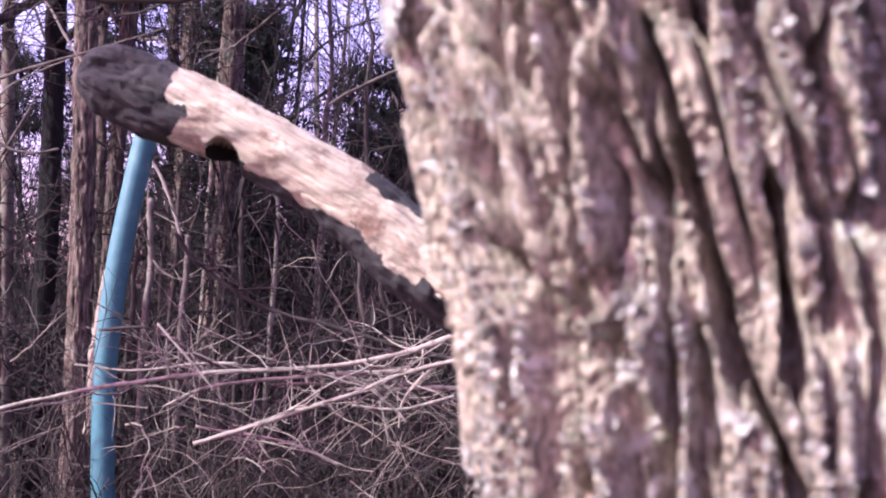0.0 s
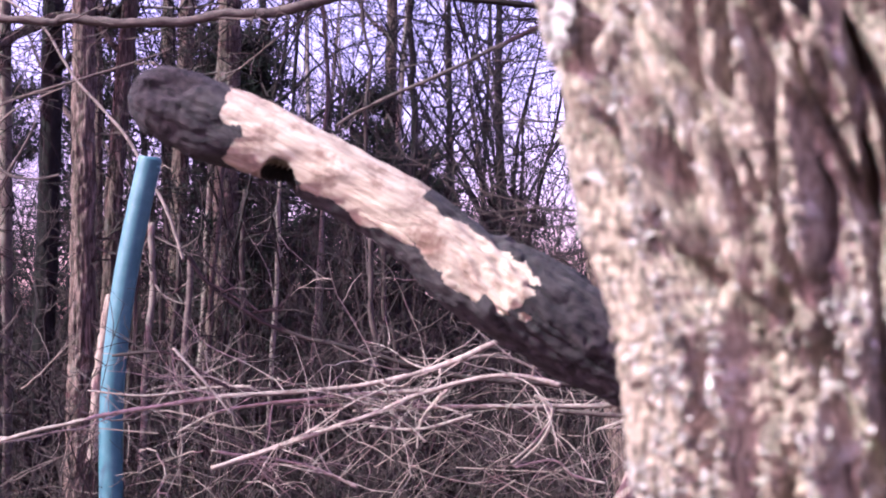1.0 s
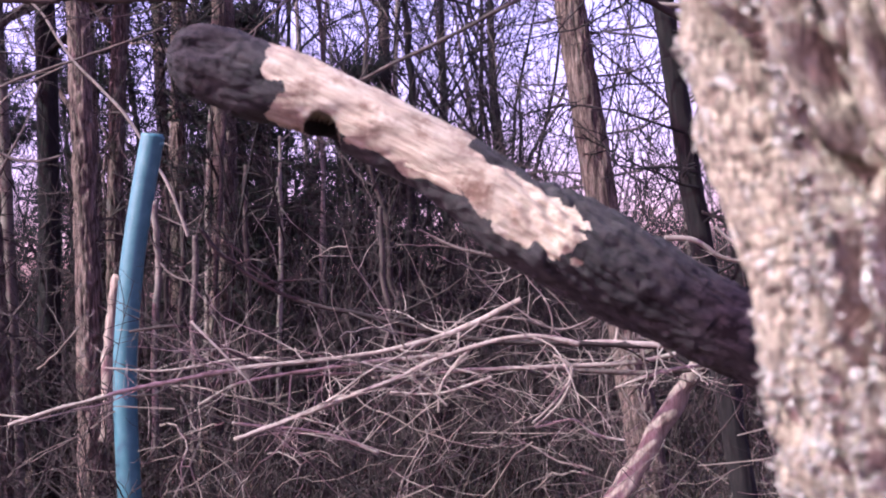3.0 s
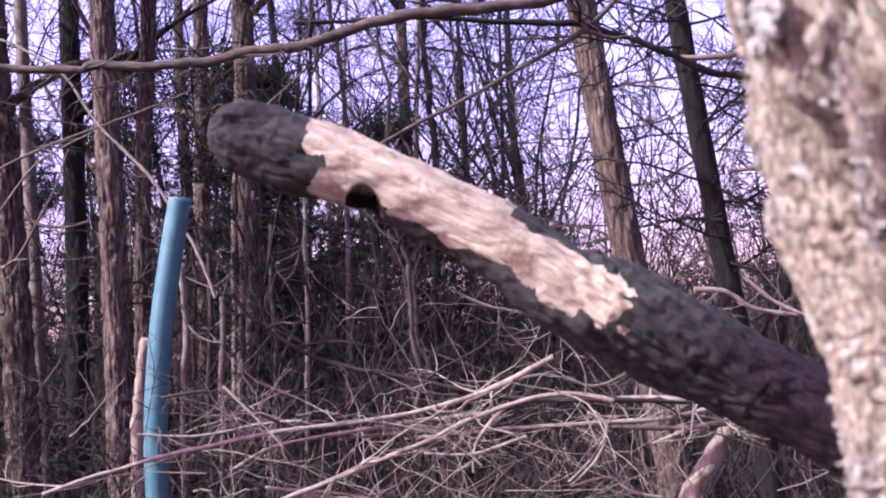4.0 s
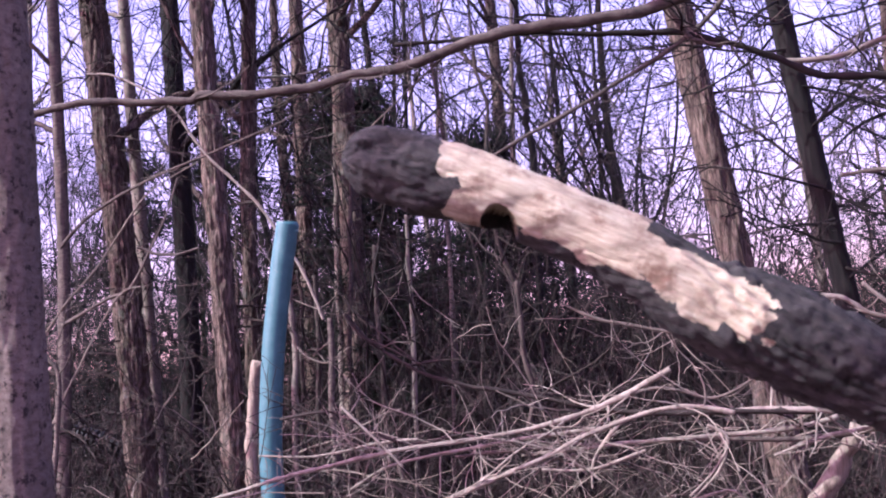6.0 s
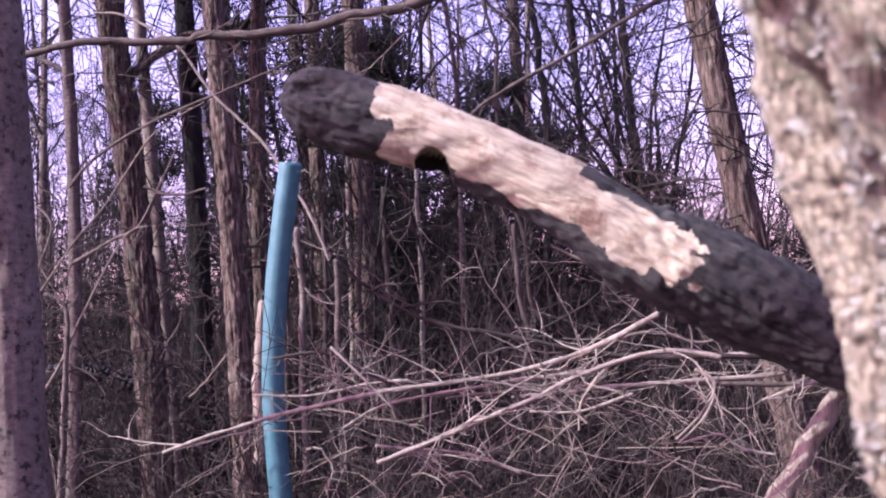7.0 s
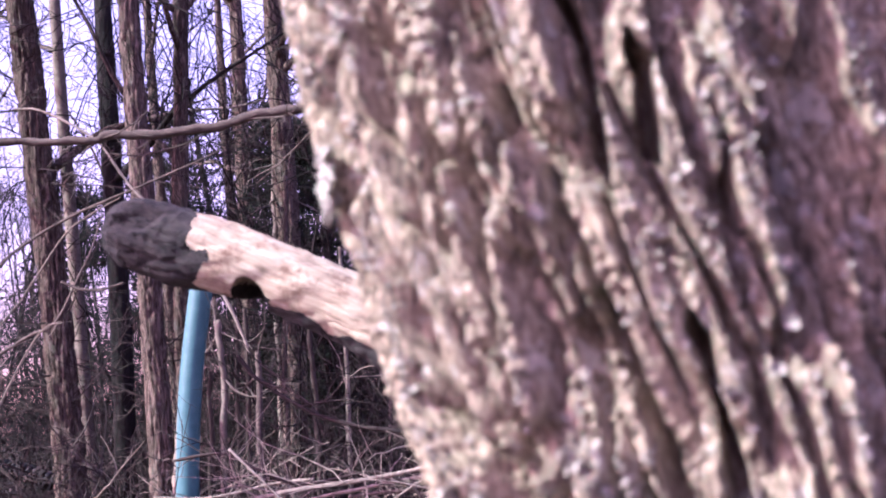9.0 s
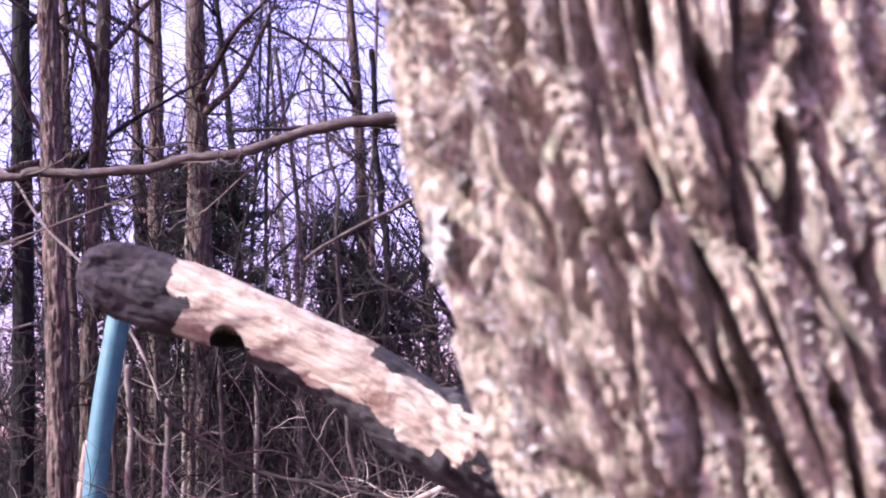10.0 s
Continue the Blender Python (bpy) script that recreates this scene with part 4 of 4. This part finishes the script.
stick("thin_branch", GREY, M_BRANCH, [(-2.842, 6.900, 2.518), (-2.719, 6.900, 2.463), (-2.577, 6.900, 2.446), (-2.450, 6.900, 2.471)], 0.010, 0.007, "branch", 3, 0.3, 73)
stick("dead_stem", "short pale dead stem leaning on a tree", M_POLE, [(-2.324, 7.500, 1.776), (-2.369, 7.500, 1.583), (-2.406, 7.500, 1.268), (-2.436, 7.500, 0.747)], 0.034, 0.044, "dead stem", 0, 0.3, 74, 20, "", 0.3)
# a ribbed black drain pipe half lost in the brush
drain = tagged(new("ribbed_drain_pipe"), "black ribbed plastic drain pipe lying in the brush", "pipe")
b = Build()
tube(b, spline([(-4.776, 9.200, 1.401), (-4.480, 9.200, 1.407), (-4.287, 9.200, 1.365), (-4.050, 9.200, 1.265), (-3.818, 9.200, 1.130)], 240), 0.065 + 0.009 * np.sign(np.sin(np.arange(240) * 0.52)), 20)
part("ribbed_wall", b, M_BLACK, drain)
SAP = "thin crooked sapling stem"
stick("sapling", SAP, M_TWIG, [(-0.793, 8.000, 4.382), (-0.786, 8.000, 3.898), (-0.789, 8.000, 3.679), (-0.724, 8.000, 3.376), (-0.758, 8.000, 3.046), (-0.750, 8.000, 2.445), (-0.660, 8.000, 2.093), (-0.655, 8.000, 1.640), (-0.577, 8.000, 1.409), (-0.620, 8.000, 0.564)], 0.010, 0.020, "sapling", 8, 0.6, 22, 10, "saplings")
stick("sapling", SAP, M_DARK, [(-0.518, 9.500, 4.896), (-0.531, 9.500, 4.320), (-0.533, 9.500, 3.658), (-0.531, 9.500, 3.052), (-0.616, 9.500, 1.645), (-0.682, 9.500, 0.499)], 0.022, 0.034, "sapling", 8, 0.7, 23, 10, "saplings")
for k, (pts, r) in enumerate((
        ([(-2.095, 7.600, 2.249), (-2.098, 7.600, 1.886), (-2.135, 7.600, 1.314), (-2.185, 7.600, 0.612)], 0.024), ([(-1.993, 7.800, 2.332), (-2.002, 7.800, 1.736), (-2.049, 7.800, 0.575)], 0.018),
        ([(-1.802, 7.400, 2.000), (-1.839, 7.400, 1.582), (-1.862, 7.400, 0.621)], 0.022), ([(-1.446, 8.600, 2.774), (-1.465, 8.600, 2.400), (-1.491, 8.600, 1.703), (-1.571, 8.600, 0.545)], 0.018),
        ([(-1.670, 8.400, 2.561), (-1.684, 8.400, 2.197), (-1.691, 8.400, 1.717), (-1.726, 8.400, 0.581)], 0.022), ([(-1.892, 9.000, 3.440), (-1.997, 9.000, 2.347), (-2.133, 9.000, 0.528)], 0.020),
        ([(-1.261, 9.400, 3.096), (-1.265, 9.400, 2.321), (-1.407, 9.400, 0.428)], 0.016), ([(-2.330, 8.000, 2.221), (-2.322, 8.000, 1.760), (-2.406, 8.000, 0.678)], 0.018),
        ([(-1.408, 10.000, 5.159), (-1.346, 10.000, 4.544), (-1.287, 10.000, 3.936), (-1.315, 10.000, 2.756), (-1.416, 10.000, 0.488)], 0.022), ([(-1.905, 10.000, 5.207), (-2.040, 10.000, 4.607), (-2.192, 10.000, 4.115), (-2.308, 10.000, 2.445), (-2.412, 10.000, 0.552)], 0.025),
        ([(-2.394, 9.000, 2.492), (-2.414, 9.000, 1.874), (-2.559, 9.000, 0.280)], 0.018), ([(-3.360, 6.600, 1.917), (-3.228, 6.600, 1.774), (-3.299, 6.600, 1.257), (-3.364, 6.600, 0.617)], 0.016))):
    stick("sapling", SAP, (M_PALE, M_TWIG, M_BRANCH)[k % 3], pts, r * 0.8, r, "sapling", 7, 0.5, 60 + k, 10, "saplings")
# a many-stemmed shrub against the sky
shrub = tagged(new("many_stemmed_shrub"), "dark many-stemmed bare shrub against the sky", "shrub")
rng = np.random.default_rng(9)
foot = np.array([(0.270, 11.000, 2.007)][0])
for k in range(13):
    way = np.array((rng.normal(-0.05, 0.28), rng.normal(0, 0.2), 1.0))
    way /= np.linalg.norm(way)
    lim = twig_line(rng, foot + np.array((rng.normal(0, 0.06), 0, -2.0 + 0.3 * rng.uniform())), np.array((0, 0, 1.0)), 2.2, 6, 0.02)
    up_ = twig_line(rng, lim[-1], way, rng.uniform(1.6, 3.0), 12, 0.07)
    lim = np.concatenate([lim[:-1], up_])
    b = Build()
    tube(b, lim, np.linspace(0.024, 0.006, len(lim)), 6)
    stem = part("stem", b, M_TWIG_DARK, shrub)
    f = Build()
    w = crooked(rng, *sprout(rng, lim[None], 16, 0.6, 0.3), 7, 0.15)
    prisms(f, w, np.full(len(w), 0.006), np.full(len(w), 0.003))
    w = crooked(rng, *sprout(rng, w, 5, 0.3, 0.2), 5, 0.2)
    prisms(f, w, np.full(len(w), 0.004), np.full(len(w), 0.002))
    tagged(part("twig_spray", f, M_TWIG_DARK, stem, smoothed=False), kind="stuff")

# ---- the blue pipe that stands in the brush ----
m, n, l, p = principled("blue_plastic")
co = n.new("ShaderNodeTexCoord").outputs["Object"]
col = ramp(n, l, noise_node(n, l, co, 14, 7), [(0.3, (0.022, 0.080, 0.095)), (0.6, (0.042, 0.112, 0.128)), (0.8, (0.080, 0.14, 0.15))])
col = blend(n, l, ramp(n, l, noise_node(n, l, co, 60, 6), [(0.62, (0, 0, 0)), (0.70, (1, 1, 1))]), col, (0.08, 0.12, 0.13))
l.new(col, p.inputs["Base Color"])
p.inputs["Roughness"].default_value = 0.5
M_BLUE = m
pipe = tagged(new("blue_pipe"), "curved pale-blue plastic pipe standing among thin twigs", "pipe")
b = Build()
pl = spline([(-1.660, 6.000, 2.420), (-1.717, 6.000, 2.163), (-1.787, 6.000, 1.793), (-1.835, 6.000, 1.394), (-1.849, 6.000, 1.111), (-1.847, 6.000, 0.743)], 60)
low = pl[-1] + (pl[-1] - pl[-2]) / np.linalg.norm(pl[-1] - pl[-2]) * 0.1
pl = np.concatenate([pl, spline([pl[-1] + (low - pl[-1]) * 0.3, (pl[-1][0] + 0.02, pl[-1][1], 0.25), (pl[-1][0] + 0.02, pl[-1][1], -0.1)], 12)])
pr = np.full(len(pl), 0.058)
tube(b, np.concatenate([pl[:1] + (0, 0, -0.05), pl[:1], pl]), np.concatenate([[0.050, 0.050], pr]), 32)
b.f = b.f[:-2]
b.f.append(list(range(32)))
part("tube_wall", b, M_BLUE, pipe)
# ---- undergrowth ----
def thicket(name, label, material, count, box, height, radius, seed, per=7, per2=4, length=0.45, lean=0.3, bend=0.12):
    rng = np.random.default_rng(seed)
    y = rng.uniform(box[2], box[3], count)
    x = rng.uniform(box[0], box[1], count) * y
    clump = vnoise(np.stack([x * 0.9, y * 0.9, x * 0], 1), seed) + rng.normal(0, 0.25, count) > -0.15
    x, y = x[clump], y[clump]
    k = len(x)
    way = np.stack([rng.normal(0, lean, k), rng.normal(0, lean, k), np.ones(k)], 1)
    h = height * rng.uniform(0.3, 1.25, k)
    b = Build()
    r = radius * rng.uniform(0.5, 1.5, k)
    s = crooked(rng, np.stack([x, y, np.full(k, -0.1)], 1), way, h, 10, bend, 0.015)
    prisms(b, s, r, r * 0.35, 4)
    t = crooked(rng, *sprout(rng, s, per, length, 0.1), 7, 0.2)
    rt = np.repeat(r, per) * 0.5
    prisms(b, t, rt, rt * 0.4)
    if per2:
        t2 = crooked(rng, *sprout(rng, t, per2, length * 0.5, 0.05), 5, 0.25)
        r2 = np.repeat(rt, per2) * 0.55
        prisms(b, t2, r2, r2 * 0.5)
    return tagged(part(name, b, material, None, "", False), label, "undergrowth", kind="stuff")


thicket("brush", "dense tangle of bare grey-brown brush stems", M_TWIG, 520, (-0.60, 0.44, 5.6, 10.0), 1.7, 0.006, 101, 7, 4, 0.45)
thicket("fine_brush", "fine grey-brown saplings and twigs filling the wood", M_TWIG, 620, (-0.36, 0.30, 7.5, 12.5), 3.1, 0.0065, 107, 8, 4, 0.5, 0.16, 0.10)
thicket("dark_brush", "brush of thin bare stems, its shade put into a dark colour", M_TWIG_DARK, 1100, (-0.60, 0.44, 8.5, 17.0), 2.3, 0.009, 102, 7, 4, 0.6)
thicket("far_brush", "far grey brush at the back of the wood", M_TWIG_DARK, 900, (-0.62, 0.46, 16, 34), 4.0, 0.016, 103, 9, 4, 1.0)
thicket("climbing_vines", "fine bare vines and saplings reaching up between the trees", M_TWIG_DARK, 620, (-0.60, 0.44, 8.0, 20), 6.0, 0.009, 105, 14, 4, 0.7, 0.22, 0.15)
# out-of-view brush, added to cut the sky's fill from behind
thicket("brush_behind", "unseen bare brush added behind the path to dim sky light", M_TWIG_DARK, 300, (-1.5, 1.5, -14, -4), 2.4, 0.012, 106, 6, 3, 0.6)
thicket("dry_stalks", "dry pale grass and weed stalks on the forest floor", M_STRAW, 2600, (-0.5, 0.45, 5.0, 14.0), 0.40, 0.003, 104, 2, 0, 0.15, 0.4)


def fallen_twigs():
    rng = np.random.default_rng(410)
    k = 120
    start = np.stack([rng.uniform(-1.9, 1.5, k), rng.uniform(3.9, 6.2, k), rng.uniform(0.3, 1.35, k)], 1)
    way = np.stack([rng.normal(0, 1, k), rng.normal(0, 0.5, k), rng.normal(0.05, 0.38, k)], 1)
    b = Build()
    w = crooked(rng, start, way, rng.uniform(0.3, 1.2, k), 10, 0.2)
    r = rng.uniform(0.002, 0.005, k)
    prisms(b, w, r, r * 0.4, 4)
    t = crooked(rng, *sprout(rng, w, 4, 0.28, 0.05), 7, 0.18)
    prisms(b, t, np.repeat(r, 4) * 0.55, np.repeat(r, 4) * 0.25)
    tagged(part("fallen_twig_tangle", b, M_DEADWOOD, None, "", False), "tangle of pale thin twigs of a fallen crown", "twigs", kind="stuff")


fallen_twigs()


def evergreen(points, height, width, seed):
    """A dark cedar-like shrub: stem, boughs and a crown of many short sprays."""
    rng = np.random.default_rng(seed)
    thing = tagged(new("evergreen_shrub"), "dark shaggy evergreen shrub among the bare trees", "shrub", "evergreen shrubs")
    foot = np.array((points[0], points[1], -0.1))
    b = Build()
    line = twig_line(rng, foot, (0, 0, 1), height, 14, 0.05)
    tube(b, line, np.linspace(0.045, 0.008, 14), 8)
    part("stem", b, M_DARK, thing)
    n = 170
    at = rng.uniform(0.15, 1.0, n)
    i = (at * 13).astype(int)
    way = np.stack([rng.normal(0, 1, n), rng.normal(0, 1, n), rng.uniform(-0.1, 0.7, n)], 1)
    bough = crooked(rng, line[i], way, width * (1.15 - at) * rng.uniform(0.5, 1.3, n) + 0.15, 8, 0.14)
    b = Build()
    prisms(b, bough, np.full(n, 0.008), np.full(n, 0.003), 4)
    part("boughs", b, M_DARK, thing).name = "bough_frame"
    t = crooked(rng, *sprout(rng, bough, 12, 0.24, 0.1), 4, 0.25)
    b = Build()
    prisms(b, t, np.full(len(t), 0.006), np.full(len(t), 0.003))
    t = crooked(rng, *sprout(rng, t, 5, 0.085, 0.05), 3, 0.2)
    prisms(b, t, np.full(len(t), 0.007), np.full(len(t), 0.002))
    tagged(part("crown", b, M_NEEDLE, thing, smoothed=False), kind="stuff")


for k, (x, y, h, w) in enumerate(((-2.05, 10.6, 4.6, 1.2), (-2.9, 12.5, 5.2, 1.2), (-4.6, 13.0, 5.4, 1.3), (-1.2, 12.0, 3.6, 1.1), (-6.2, 14.0, 5.0, 1.4), (0.3, 15.0, 3.4, 1.3), (3.6, 14.5, 4.4, 1.6), (-3.4, 13.4, 5.0, 1.2), (-1.75, 12.9, 4.5, 1.2), (-2.6, 15.2, 5.6, 1.5), (-0.6, 16, 4.2, 1.5))):
    evergreen((x, y), h, w, 200 + k)


def litter():
    rng = np.random.default_rng(300)
    n = 30000
    y = rng.uniform(-5, 15, n)
    x = rng.uniform(-9, 8, n)
    z = ground_height(x, y) + rng.uniform(0.015, 0.05, n)
    c = np.stack([x, y, z], 1)
    a = rng.uniform(0, 2 * math.pi, n)
    d = np.stack([np.cos(a), np.sin(a), rng.normal(0, 0.35, n)], 1) * rng.uniform(0.025, 0.055, n)[:, None]
    e = np.stack([-np.sin(a), np.cos(a), rng.normal(0, 0.35, n)], 1) * rng.uniform(0.012, 0.03, n)[:, None]
    up = np.array((0, 0, 0.014))
    v = np.stack([c - d, c + e + up, c + d, c - e + up * 1.3], 1).reshape(-1, 3)
    i = np.arange(n)[:, None] * 4
    b = Build()
    b.add(v, np.concatenate([i + np.array([[0, 1, 2]]), i + np.array([[0, 2, 3]])]))
    tagged(part("fallen_leaves", b, M_LEAF, None, "", False), "scattered dry brown fallen leaves", "leaves", kind="stuff")


litter()
